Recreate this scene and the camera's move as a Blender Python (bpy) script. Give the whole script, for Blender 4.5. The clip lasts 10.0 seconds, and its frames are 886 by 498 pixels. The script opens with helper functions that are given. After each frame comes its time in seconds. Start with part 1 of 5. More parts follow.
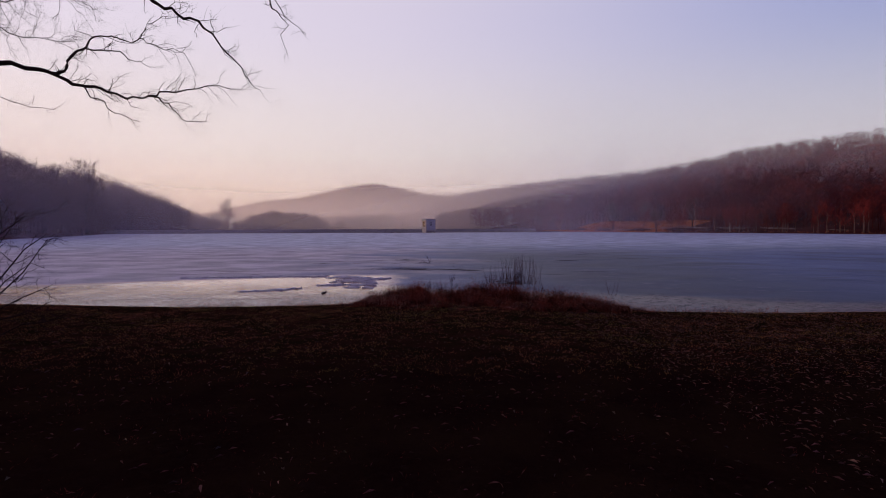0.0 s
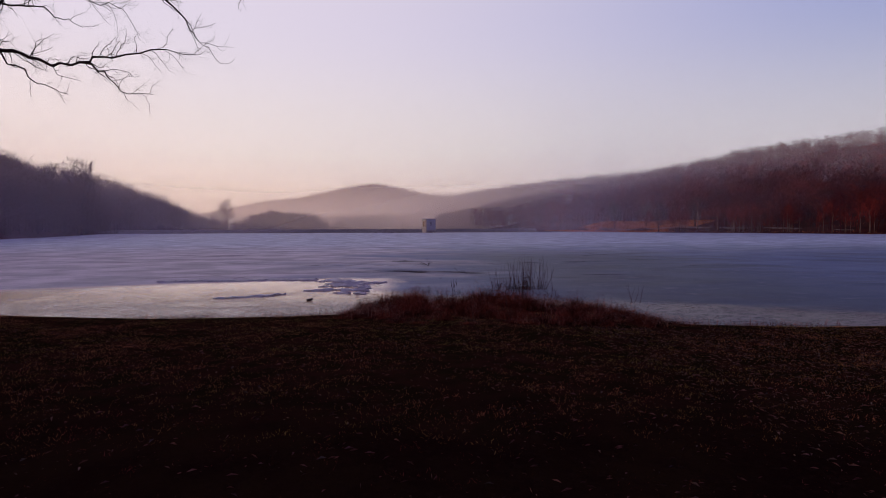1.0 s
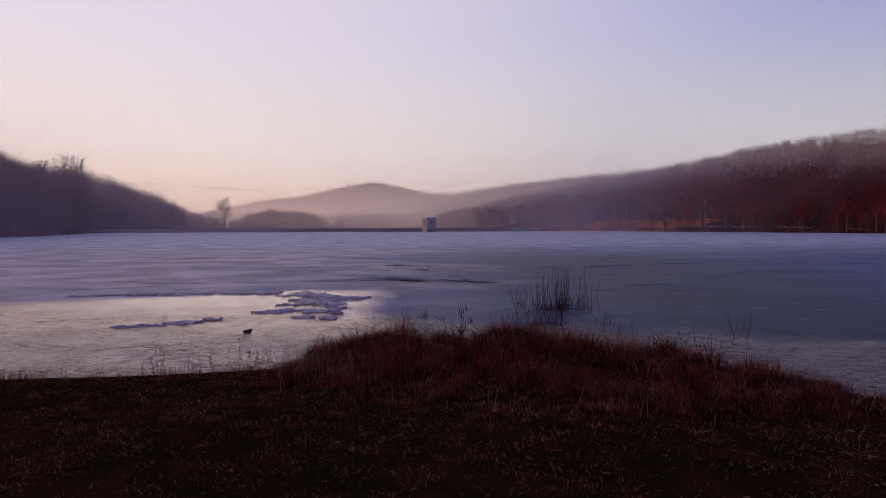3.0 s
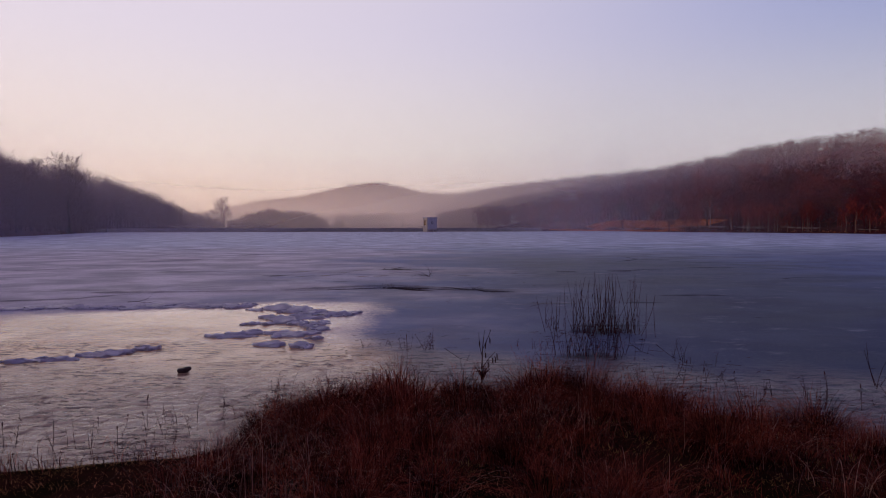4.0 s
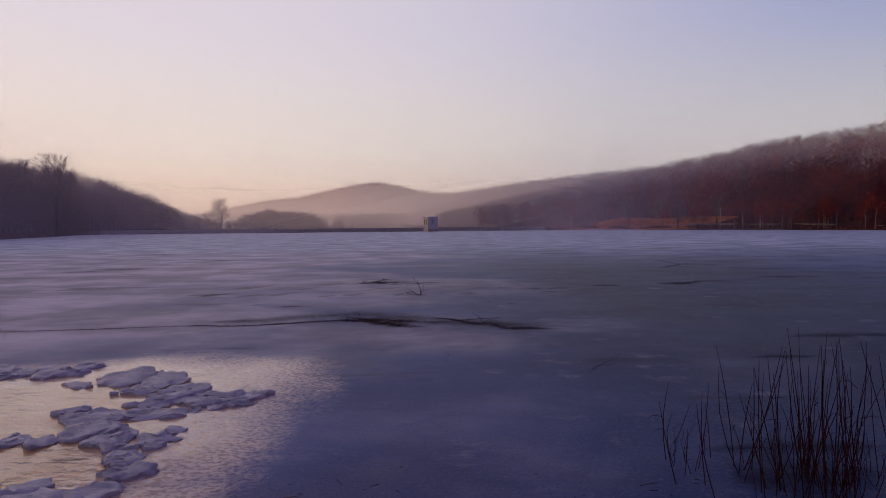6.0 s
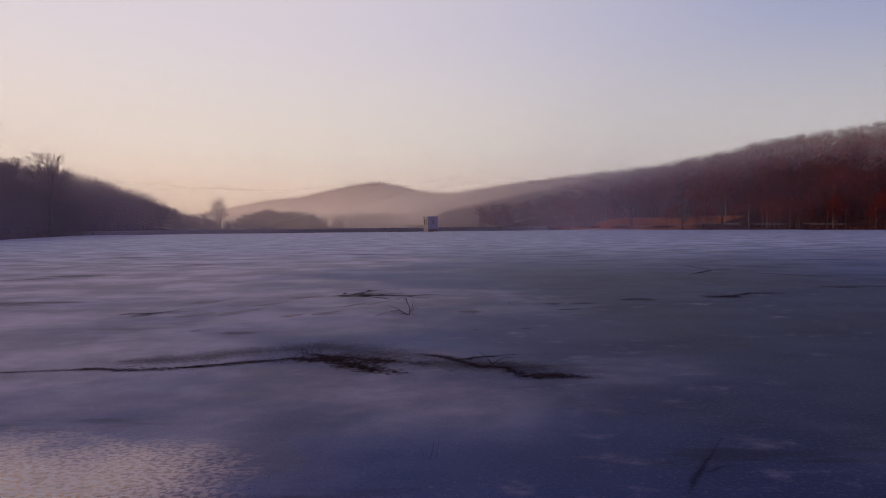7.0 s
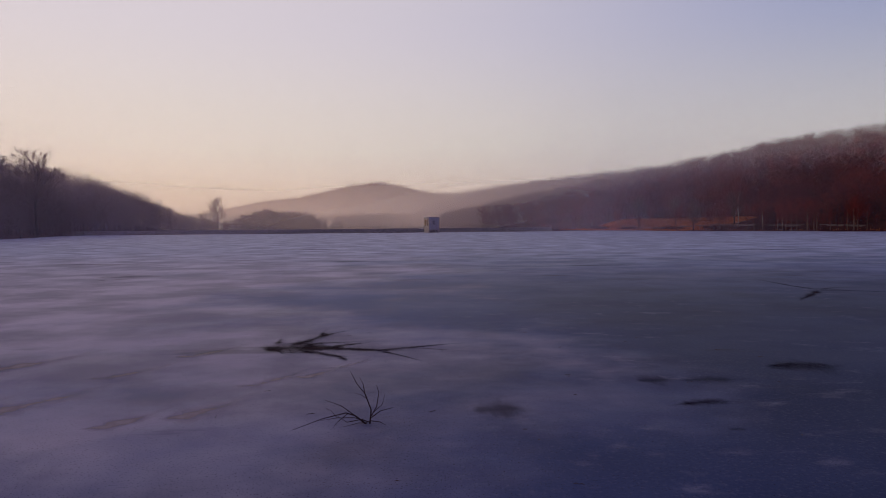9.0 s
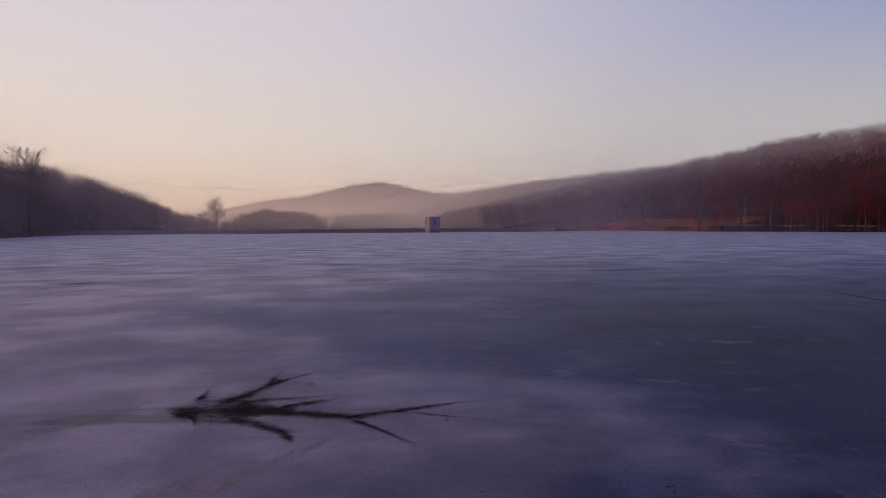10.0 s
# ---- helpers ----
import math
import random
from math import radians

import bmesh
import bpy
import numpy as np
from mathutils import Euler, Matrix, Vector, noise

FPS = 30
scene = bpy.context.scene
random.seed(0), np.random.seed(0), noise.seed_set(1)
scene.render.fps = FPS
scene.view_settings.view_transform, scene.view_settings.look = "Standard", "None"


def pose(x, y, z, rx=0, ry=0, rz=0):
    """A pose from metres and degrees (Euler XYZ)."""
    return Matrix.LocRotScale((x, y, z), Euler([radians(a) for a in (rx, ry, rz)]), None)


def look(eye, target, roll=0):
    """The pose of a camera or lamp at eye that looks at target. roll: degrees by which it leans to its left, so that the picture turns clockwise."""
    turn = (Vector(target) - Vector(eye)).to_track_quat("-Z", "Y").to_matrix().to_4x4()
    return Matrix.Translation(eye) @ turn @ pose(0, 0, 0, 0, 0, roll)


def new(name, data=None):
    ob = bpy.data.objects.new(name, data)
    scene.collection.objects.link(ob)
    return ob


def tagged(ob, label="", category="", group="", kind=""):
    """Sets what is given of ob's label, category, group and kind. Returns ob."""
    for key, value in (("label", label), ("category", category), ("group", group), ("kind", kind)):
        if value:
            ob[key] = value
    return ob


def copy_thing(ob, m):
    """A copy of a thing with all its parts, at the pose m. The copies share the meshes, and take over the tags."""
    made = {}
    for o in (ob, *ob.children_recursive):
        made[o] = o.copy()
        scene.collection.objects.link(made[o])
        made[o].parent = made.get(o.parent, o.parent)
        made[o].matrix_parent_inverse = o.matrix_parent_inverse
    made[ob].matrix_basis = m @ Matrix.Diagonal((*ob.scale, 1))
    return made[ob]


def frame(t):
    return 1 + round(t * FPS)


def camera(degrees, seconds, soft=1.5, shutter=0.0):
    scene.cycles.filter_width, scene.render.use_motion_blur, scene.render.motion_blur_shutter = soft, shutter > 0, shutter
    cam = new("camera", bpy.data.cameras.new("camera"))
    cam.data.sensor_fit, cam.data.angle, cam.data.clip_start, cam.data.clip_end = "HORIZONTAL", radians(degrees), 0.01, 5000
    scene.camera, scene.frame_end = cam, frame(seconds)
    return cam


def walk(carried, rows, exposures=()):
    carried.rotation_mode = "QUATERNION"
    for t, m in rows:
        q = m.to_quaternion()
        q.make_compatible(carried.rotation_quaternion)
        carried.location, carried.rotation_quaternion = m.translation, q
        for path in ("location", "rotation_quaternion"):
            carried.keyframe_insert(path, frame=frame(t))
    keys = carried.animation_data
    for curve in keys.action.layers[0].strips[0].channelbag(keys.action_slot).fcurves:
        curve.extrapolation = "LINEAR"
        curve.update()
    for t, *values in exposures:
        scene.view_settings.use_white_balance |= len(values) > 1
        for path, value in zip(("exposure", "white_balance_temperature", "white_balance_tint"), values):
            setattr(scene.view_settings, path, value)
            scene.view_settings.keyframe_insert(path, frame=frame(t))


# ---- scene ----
cam = camera(75.0, 10.0, soft=1.0)
PATH = [
    (0, (-0.385, 0.86, 2.522), (-0.387, 2.858, 2.448), -0.2),
    (0.5, (-0.387, 1.994, 2.503), (-0.39, 3.993, 2.429), -0.2),
    (1, (-0.4, 3.336, 2.48), (-0.403, 5.335, 2.406), -0.2),
    (1.5, (-0.41, 4.806, 2.455), (-0.414, 6.804, 2.381), -0.1),
    (2, (-0.419, 6.333, 2.455), (-0.424, 8.331, 2.381), -0.2),
    (2.5, (-0.412, 7.994, 2.436), (-0.417, 9.993, 2.359), -0.2),
    (4, (-0.687, 13.475, 2.39), (-0.693, 15.474, 2.313), -0.1),
    (4.5, (-0.727, 15.4, 2.378), (-0.736, 17.399, 2.301), -0.3),
    (5, (-0.689, 17.388, 2.377), (-0.699, 19.387, 2.3), -0.4),
    (5.5, (-0.596, 19.273, 2.374), (-0.606, 21.271, 2.296), -0.5),
    (7, (-0.368, 25.393, 2.419), (-0.382, 27.392, 2.34), -0.6),
    (7.5, (-0.336, 27.464, 2.436), (-0.351, 29.462, 2.358), -0.6),
    (8, (-0.32, 29.577, 2.491), (-0.336, 31.576, 2.412), -0.6),
    (8.5, (-0.34, 31.706, 2.486), (-0.357, 33.705, 2.408), -0.5),
    (9, (-0.403, 33.85, 2.49), (-0.422, 35.849, 2.413), -0.5),
    (9.5, (-0.467, 35.916, 2.451), (-0.487, 37.915, 2.374), -0.5),
    (10, (-0.502, 38.036, 2.463), (-0.524, 40.035, 2.386), -0.4),
]
walk(cam, [(t, look(e, g, r)) for t, e, g, r in PATH],
     exposures=[(0, 0.06, 6350, 12), (5, 0.03, 6450, 10), (7, -0.06, 6700, 5), (10, -0.10, 6700, 5)])

# ---- world, sun ----
world = bpy.data.worlds.new("hazy_dawn_sky")
scene.world = world
world.use_nodes = True
wt = world.node_tree
wt.nodes.clear()


def put(tree, kind):
    return tree.nodes.new(kind)


def plug(tree, value, socket):
    """Joins a socket, or sets a plain value."""
    if isinstance(value, bpy.types.NodeSocket):
        tree.links.new(value, socket)
    else:
        socket.default_value = value


def calc(tree, op, a, b=0.0, c=None):
    n = put(tree, "ShaderNodeMath")
    n.operation = op
    plug(tree, a, n.inputs[0])
    plug(tree, b, n.inputs[1])
    if c is not None:
        plug(tree, c, n.inputs[2])
    return n.outputs[0]


def ease(tree, value, lo, hi, a=0.0, b=1.0):
    n = put(tree, "ShaderNodeMapRange")
    n.interpolation_type = "SMOOTHSTEP"
    for v, s in zip((value, lo, hi, a, b), n.inputs):
        plug(tree, v, s)
    return n.outputs[0]


def blend(tree, fac, a, b, mode="MIX"):
    n = put(tree, "ShaderNodeMix")
    n.data_type, n.blend_type = "RGBA", mode
    plug(tree, fac, n.inputs[0])
    plug(tree, a, n.inputs[6])
    plug(tree, b, n.inputs[7])
    return n.outputs[2]


def rgb(r, g, b):
    return (r, g, b, 1.0)


SUN_AZ, SUN_EL = radians(107), radians(5.5)      # low, off to the left of the lake, behind the wooded bank
sun_way = Vector((-math.sin(SUN_AZ) * math.cos(SUN_EL), -math.cos(SUN_AZ) * math.cos(SUN_EL), math.sin(SUN_EL)))

sky = put(wt, "ShaderNodeTexSky")
sky.sky_type, sky.sun_disc = "NISHITA", False
sky.sun_elevation, sky.sun_rotation = SUN_EL, math.atan2(sun_way.x, sun_way.y)
sky.air_density, sky.dust_density, sky.ozone_density = 1.0, 3.0, 2.0
coord = put(wt, "ShaderNodeTexCoord")
split = put(wt, "ShaderNodeSeparateXYZ")
wt.links.new(coord.outputs["Generated"], split.inputs[0])
dx, dy, dz = split.outputs
# haze veil over the clear sky: pale towards the sun, blue away from it, peach along the horizon, deep overhead and behind
toward = calc(wt, "ADD", calc(wt, "MULTIPLY", dx, -0.80), calc(wt, "MULTIPLY", dy, 0.60))
side = ease(wt, toward, -0.35, 1.0)
high = blend(wt, side, rgb(0.26, 0.315, 0.59), rgb(0.82, 0.72, 0.81))
low = blend(wt, side, rgb(0.56, 0.49, 0.50), rgb(0.92, 0.71, 0.53))
soft = blend(wt, side, rgb(0.53, 0.53, 0.585), rgb(0.88, 0.785, 0.735))
veil = blend(wt, ease(wt, dz, 0.0, 0.14), low, soft)
veil = blend(wt, ease(wt, dz, 0.10, 0.34), veil, high)
veil = blend(wt, ease(wt, dz, 0.37, 0.54), veil, blend(wt, side, rgb(0.085, 0.095, 0.34), rgb(0.62, 0.47, 0.52)))
veil = blend(wt, ease(wt, dz, 0.50, 0.92), veil, rgb(0.075, 0.07, 0.24))
veil = blend(wt, ease(wt, toward, -0.05, -0.75), veil, rgb(0.13, 0.075, 0.18))
near_sun = put(wt, "ShaderNodeVectorMath")
near_sun.operation = "DOT_PRODUCT"
wt.links.new(coord.outputs["Generated"], near_sun.inputs[0])
near_sun.inputs[1].default_value = sun_way
veil = blend(wt, ease(wt, near_sun.outputs["Value"], 0.85, 1.0), veil, rgb(2.6, 1.75, 1.05))
clear = put(wt, "ShaderNodeVectorMath")
clear.operation = "SCALE"
wt.links.new(sky.outputs[0], clear.inputs[0])
clear.inputs["Scale"].default_value = 0.10
wt.links.new(blend(wt, 0.90, clear.outputs[0], veil), put(wt, "ShaderNodeBackground").inputs[0])
back = [n for n in wt.nodes if n.bl_idname == "ShaderNodeBackground"][0]
back.inputs[1].default_value = 1.0
wt.links.new(back.outputs[0], put(wt, "ShaderNodeOutputWorld").inputs[0])

lamp = bpy.data.lights.new("sun", "SUN")
lamp.energy, lamp.angle, lamp.color = 1.7, radians(1.5), (1.0, 0.58, 0.34)
sun = new("sun", lamp)
sun.matrix_world = look(sun_way * 500, (0, 0, 0))


# ---- materials ----
def material(name):
    m = bpy.data.materials.new(name)
    m.use_nodes = True
    t = m.node_tree
    return m, t, t.nodes["Principled BSDF"]


def where(tree, scale=(1, 1, 1)):
    g = put(tree, "ShaderNodeNewGeometry")
    v = put(tree, "ShaderNodeVectorMath")
    v.operation = "MULTIPLY"
    tree.links.new(g.outputs["Position"], v.inputs[0])
    v.inputs[1].default_value = scale
    return v.outputs[0]


def grain(tree, size, scale=(1, 1, 1), detail=4.0, rough=0.6):
    n = put(tree, "ShaderNodeTexNoise")
    tree.links.new(where(tree, scale), n.inputs["Vector"])
    n.inputs["Scale"].default_value = 1.0 / size
    n.inputs["Detail"].default_value = detail
    n.inputs["Roughness"].default_value = rough
    return n.outputs["Fac"]


def relief(tree, bsdf, height, strength, distance):
    n = put(tree, "ShaderNodeBump")
    n.inputs["Strength"].default_value = strength
    n.inputs["Distance"].default_value = distance
    plug(tree, height, n.inputs["Height"])
    tree.links.new(n.outputs[0], bsdf.inputs["Normal"])
    return n


def simple(name, a, b, size, rough=0.8, bump=0.0, stretch=(1, 1, 1), metal=0.0, island=0.0, spread=0.6):
    """Two tones by noise, a random shift for each island, and fine relief."""
    m, t, s = material(name)
    col = blend(t, ease(t, grain(t, size, stretch), 0.5 - spread / 2, 0.5 + spread / 2), rgb(*a), rgb(*b))
    if island:
        g = put(t, "ShaderNodeNewGeometry")
        k = ease(t, g.outputs["Random Per Island"], 0.0, 1.0, 1.0 - island, 1.0 + island)
        v = put(t, "ShaderNodeVectorMath")
        v.operation = "SCALE"
        t.links.new(col, v.inputs[0])
        t.links.new(k, v.inputs["Scale"])
        col = v.outputs[0]
    t.links.new(col, s.inputs["Base Color"])
    s.inputs["Roughness"].default_value = rough
    s.inputs["Metallic"].default_value = metal
    s.inputs["Specular IOR Level"].default_value = 0.0 if rough >= 0.7 else 0.4
    if bump:
        relief(t, s, grain(t, size / 6, stretch), 0.6, bump)
    return m


def ice_material():
    m, t, s = material("lake_ice")
    g = put(t, "ShaderNodeNewGeometry")
    p = put(t, "ShaderNodeSeparateXYZ")
    t.links.new(g.outputs["Position"], p.inputs[0])
    x, y = p.outputs[0], p.outputs[1]
    broad = grain(t, 8.0, (0.75, 1, 1), 5)
    patch = grain(t, 2.2, (0.6, 1, 1), 5)
    fine = grain(t, 0.045, (0.8, 1, 1), 6, 0.7)
    wob = calc(t, "MULTIPLY", calc(t, "SUBTRACT", grain(t, 1.6, (1, 1, 1), 4), 0.5), 2.6)
    # refrozen overflow along the western shore: glazed, pale with painted sky reflection
    ragged = calc(t, "ADD", wob, calc(t, "MULTIPLY", calc(t, "SUBTRACT", grain(t, 0.30, (0.6, 1, 1), 5, 0.7), 0.5), 1.8))
    east = calc(t, "ADD", calc(t, "SUBTRACT", -2.75, x), calc(t, "MULTIPLY", calc(t, "MAXIMUM", calc(t, "SUBTRACT", 26.3, y), 0.0), 0.45))
    edge = calc(t, "ADD", calc(t, "MULTIPLY", calc(t, "MINIMUM", calc(t, "ADD", x, 6.0), 0.0), 0.40), 31.7)
    within = calc(t, "SMOOTH_MIN", east, calc(t, "SUBTRACT", edge, y), 3.2)
    glaze = ease(t, calc(t, "ADD", within, calc(t, "MULTIPLY", ragged, 0.55)), -0.55, 1.15)
    # thin rippled skim along the whole bank
    shore = ease(t, calc(t, "ADD", calc(t, "ADD", y, calc(t, "MULTIPLY", calc(t, "MAXIMUM", x, -3.0), 0.33)), wob), 23.2, 25.2, 1.0, 0.0)
    skim = calc(t, "MAXIMUM", glaze, shore)
    # paler westwards in drifts: the western sky's sheen painted onto clear dark ice
    drift = calc(t, "MULTIPLY", calc(t, "SUBTRACT", broad, 0.5), 40.0)
    sky_sheen = ease(t, calc(t, "ADD", x, drift), 3.5, -13.5)
    cloud = ease(t, grain(t, 3.0, (0.8, 1, 1), 6, 0.62), 0.36, 0.66)
    clear = blend(t, ease(t, broad, 0.40, 0.60), rgb(0.018, 0.036, 0.120), rgb(0.054, 0.092, 0.260))
    clear = blend(t, calc(t, "MULTIPLY", cloud, 0.50), clear, rgb(0.105, 0.160, 0.38))
    pale = blend(t, cloud, rgb(0.36, 0.33, 0.42), rgb(0.78, 0.72, 0.80))
    # darker base close by in the east: weak steep-view reflection put into colour
    steep_dark = calc(t, "MULTIPLY", ease(t, calc(t, "ADD", x, calc(t, "MULTIPLY", drift, 0.4)), -2.0, 6.0), calc(t, "MULTIPLY", ease(t, y, 74.0, 50.0), ease(t, x, 24.0, 11.0)))
    clear = blend(t, calc(t, "MULTIPLY", steep_dark, 0.72), clear, rgb(0.007, 0.015, 0.055))
    clear = blend(t, calc(t, "MULTIPLY", calc(t, "MULTIPLY", sky_sheen, 0.85), calc(t, "SUBTRACT", 1.0, calc(t, "MULTIPLY", steep_dark, 0.5))), clear, pale)
    # paler blue with distance: grazing sky sheen painted into the base
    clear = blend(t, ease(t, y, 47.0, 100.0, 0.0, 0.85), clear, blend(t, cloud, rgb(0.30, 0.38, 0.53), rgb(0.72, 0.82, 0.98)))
    wisps = calc(t, "MULTIPLY", ease(t, grain(t, 0.5, (0.6, 1, 1), 7, 0.7), 0.52, 0.72), ease(t, patch, 0.42, 0.62))
    clear = blend(t, calc(t, "MULTIPLY", wisps, 0.45), clear, rgb(0.38, 0.36, 0.46))
    clear = blend(t, ease(t, fine, 0.50, 0.72, 0.0, 0.32), clear, rgb(0.26, 0.27, 0.38))
    speck = ease(t, grain(t, 0.022, (1, 1, 1), 2), 0.58, 0.70, 0.0, 0.8)
    clear = blend(t, speck, clear, rgb(0.015, 0.012, 0.03))
    line = ease(t, grain(t, 1.3, (0.2, 0.9, 1), 5, 0.6), 0.61, 0.70)
    clear = blend(t, calc(t, "MULTIPLY", line, 0.5), clear, rgb(0.006, 0.006, 0.014))
    # warm base holds the golden reflection of the low sky
    gold_sheen = blend(t, ease(t, grain(t, 0.7, (0.5, 1, 1), 5), 0.35, 0.65), rgb(0.90, 0.48, 0.19), rgb(1.0, 0.64, 0.29))
    # dark ripple streaks: the shading of relief drawn as colour
    ripple_shade = calc(t, "MULTIPLY", ease(t, grain(t, 0.16, (0.30, 1.4, 1), 6, 0.7), 0.53, 0.64), ease(t, grain(t, 1.4, (0.6, 1, 1), 3), 0.40, 0.60))
    gold_sheen = blend(t, calc(t, "MULTIPLY", ripple_shade, 0.9), gold_sheen, rgb(0.16, 0.12, 0.12))
    # slanting pocks, thick towards the bank, with their shading put into the colour
    pock = put(t, "ShaderNodeTexNoise")
    turned = put(t, "ShaderNodeMapping")
    t.links.new(g.outputs["Position"], turned.inputs["Vector"])
    turned.inputs["Rotation"].default_value = (0, 0, radians(-24))
    turned.inputs["Scale"].default_value = (3.6, 13.0, 1.0)
    t.links.new(turned.outputs[0], pock.inputs["Vector"])
    pock.inputs["Scale"].default_value, pock.inputs["Detail"].default_value, pock.inputs["Roughness"].default_value = 1.0, 5.0, 0.62
    zone = calc(t, "MULTIPLY", ease(t, calc(t, "ADD", y, wob), 29.0, 24.5), ease(t, grain(t, 1.1, (0.7, 1, 1), 3), 0.36, 0.60))
    pit_shade = calc(t, "MULTIPLY", ease(t, pock.outputs["Fac"], 0.50, 0.59), zone)
    gold_sheen = blend(t, ease(t, calc(t, "ADD", y, wob), 25.2, 21.0), gold_sheen, rgb(0.32, 0.19, 0.15))
    gold_sheen = blend(t, calc(t, "MULTIPLY", pit_shade, 0.85), gold_sheen, rgb(0.07, 0.045, 0.05))
    wash = blend(t, ease(t, grain(t, 0.14, (0.35, 1.3, 1), 6, 0.7), 0.40, 0.54), rgb(0.030, 0.019, 0.026), rgb(0.18, 0.13, 0.145))
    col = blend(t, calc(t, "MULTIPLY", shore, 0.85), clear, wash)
    col = blend(t, glaze, col, gold_sheen)
    # granular frost along the rim of the overflow
    reach = calc(t, "ADD", within, calc(t, "MULTIPLY", ragged, 0.55))
    rim = calc(t, "MULTIPLY", calc(t, "MULTIPLY", ease(t, reach, -0.7, 0.3), ease(t, reach, 1.9, 0.7)), ease(t, grain(t, 0.05, (0.7, 1, 1), 3, 0.6), 0.40, 0.56))
    col = blend(t, calc(t, "MULTIPLY", calc(t, "MULTIPLY", rim, ease(t, y, 24.0, 27.0)), 0.8), col, rgb(0.92, 0.78, 0.70))
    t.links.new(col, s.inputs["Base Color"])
    s.inputs["IOR"].default_value = 1.31
    dry = ease(t, sky_sheen, 0.0, 1.0, 0.11, 0.25)
    t.links.new(calc(t, "ADD", calc(t, "MULTIPLY", dry, calc(t, "SUBTRACT", 1.0, skim)), calc(t, "ADD", calc(t, "MULTIPLY", glaze, 0.28), calc(t, "MULTIPLY", skim, 0.12))), s.inputs["Specular IOR Level"])
    rough = calc(t, "ADD", calc(t, "SUBTRACT", ease(t, sky_sheen, 0.0, 1.0, 0.44, 0.50), calc(t, "MULTIPLY", skim, 0.26)), calc(t, "MULTIPLY", calc(t, "MULTIPLY", shore, calc(t, "SUBTRACT", 1.0, glaze)), 0.25))
    rough = calc(t, "ADD", rough, calc(t, "MULTIPLY", calc(t, "SUBTRACT", patch, 0.5), 0.2))
    t.links.new(rough, s.inputs["Roughness"])
    ripple = grain(t, 0.30, (0.5, 1.2, 1), 8, 0.72)
    h = calc(t, "ADD", calc(t, "MULTIPLY", ripple, calc(t, "ADD", calc(t, "MULTIPLY", skim, 0.985), 0.015)),
             calc(t, "MULTIPLY", fine, 0.004))
    relief(t, s, h, 1.0, 0.085)
    wet = calc(t, "MAXIMUM", calc(t, "MULTIPLY", glaze, ease(t, calc(t, "ADD", y, wob), 21.5, 27.0, 0.62, 1.0)), calc(t, "MULTIPLY", shore, 0.36))
    t.links.new(calc(t, "MULTIPLY", wet, calc(t, "SUBTRACT", 1.0, calc(t, "MAXIMUM", calc(t, "MULTIPLY", ripple_shade, 0.8), calc(t, "MULTIPLY", pit_shade, 0.9)))), s.inputs["Coat Weight"])
    s.inputs["Coat Roughness"].default_value = 0.13
    s.inputs["Coat IOR"].default_value = 1.62
    sway = put(t, "ShaderNodeBump")
    sway.inputs["Strength"].default_value, sway.inputs["Distance"].default_value = 0.8, 0.012
    t.links.new(calc(t, "SUBTRACT", grain(t, 0.35, (0.5, 1.2, 1), 3, 0.5), calc(t, "MULTIPLY", pit_shade, 0.9)), sway.inputs["Height"])
    t.links.new(sway.outputs[0], s.inputs["Coat Normal"])
    return m


def fading(name, a, b, size, rough, top=1.0, blur=0.12, rag=0.5):
    """A stain in the ice, thinning out to its rim by the mesh's 'cover' attribute."""
    m, t, s = material(name)
    t.links.new(blend(t, ease(t, grain(t, size), 0.35, 0.65), rgb(*a), rgb(*b)), s.inputs["Base Color"])
    s.inputs["Roughness"].default_value = rough
    s.inputs["IOR"].default_value = 1.31
    s.inputs["Specular IOR Level"].default_value = 0.1
    at = put(t, "ShaderNodeAttribute")
    at.attribute_name = "cover"
    k = calc(t, "ADD", at.outputs["Fac"], calc(t, "MULTIPLY", calc(t, "SUBTRACT", grain(t, blur, (1, 1, 1), 5), 0.5), rag))
    s.inputs["Alpha"].default_value = 1.0
    t.links.new(calc(t, "MULTIPLY", ease(t, k, 0.05, 1.0), top), s.inputs["Alpha"])
    relief(t, s, grain(t, 0.03), 0.7, 0.01)
    return m


def ground_material():
    m, t, s = material("bank_soil")
    near = blend(t, ease(t, grain(t, 0.9), 0.35, 0.65), rgb(0.011, 0.0035, 0.003), rgb(0.017, 0.008, 0.0045))
    near = blend(t, ease(t, grain(t, 0.08), 0.5, 0.7, 0.0, 0.6), near, rgb(0.02, 0.010, 0.008))
    wood = blend(t, ease(t, grain(t, 14.0), 0.35, 0.65), rgb(0.042, 0.014, 0.016), rgb(0.080, 0.026, 0.026))
    g = put(t, "ShaderNodeNewGeometry")
    p = put(t, "ShaderNodeSeparateXYZ")
    t.links.new(g.outputs["Position"], p.inputs[0])
    # darker up the bank, paler brown towards the water, broken up by noise
    bank_pale = blend(t, ease(t, grain(t, 0.5), 0.38, 0.62), rgb(0.015, 0.0105, 0.0045), rgb(0.033, 0.0135, 0.0085))
    near = blend(t, ease(t, calc(t, "ADD", p.outputs[1], calc(t, "MULTIPLY", calc(t, "SUBTRACT", grain(t, 1.4), 0.5), 5.0)), 7.5, 12.5), near, bank_pale)
    far = ease(t, p.outputs[1], 40.0, 90.0)
    t.links.new(blend(t, far, near, wood), s.inputs["Base Color"])
    s.inputs["Roughness"].default_value = 0.95
    s.inputs["Specular IOR Level"].default_value = 0.0
    relief(t, s, grain(t, 0.06), 0.8, 0.03)
    return m


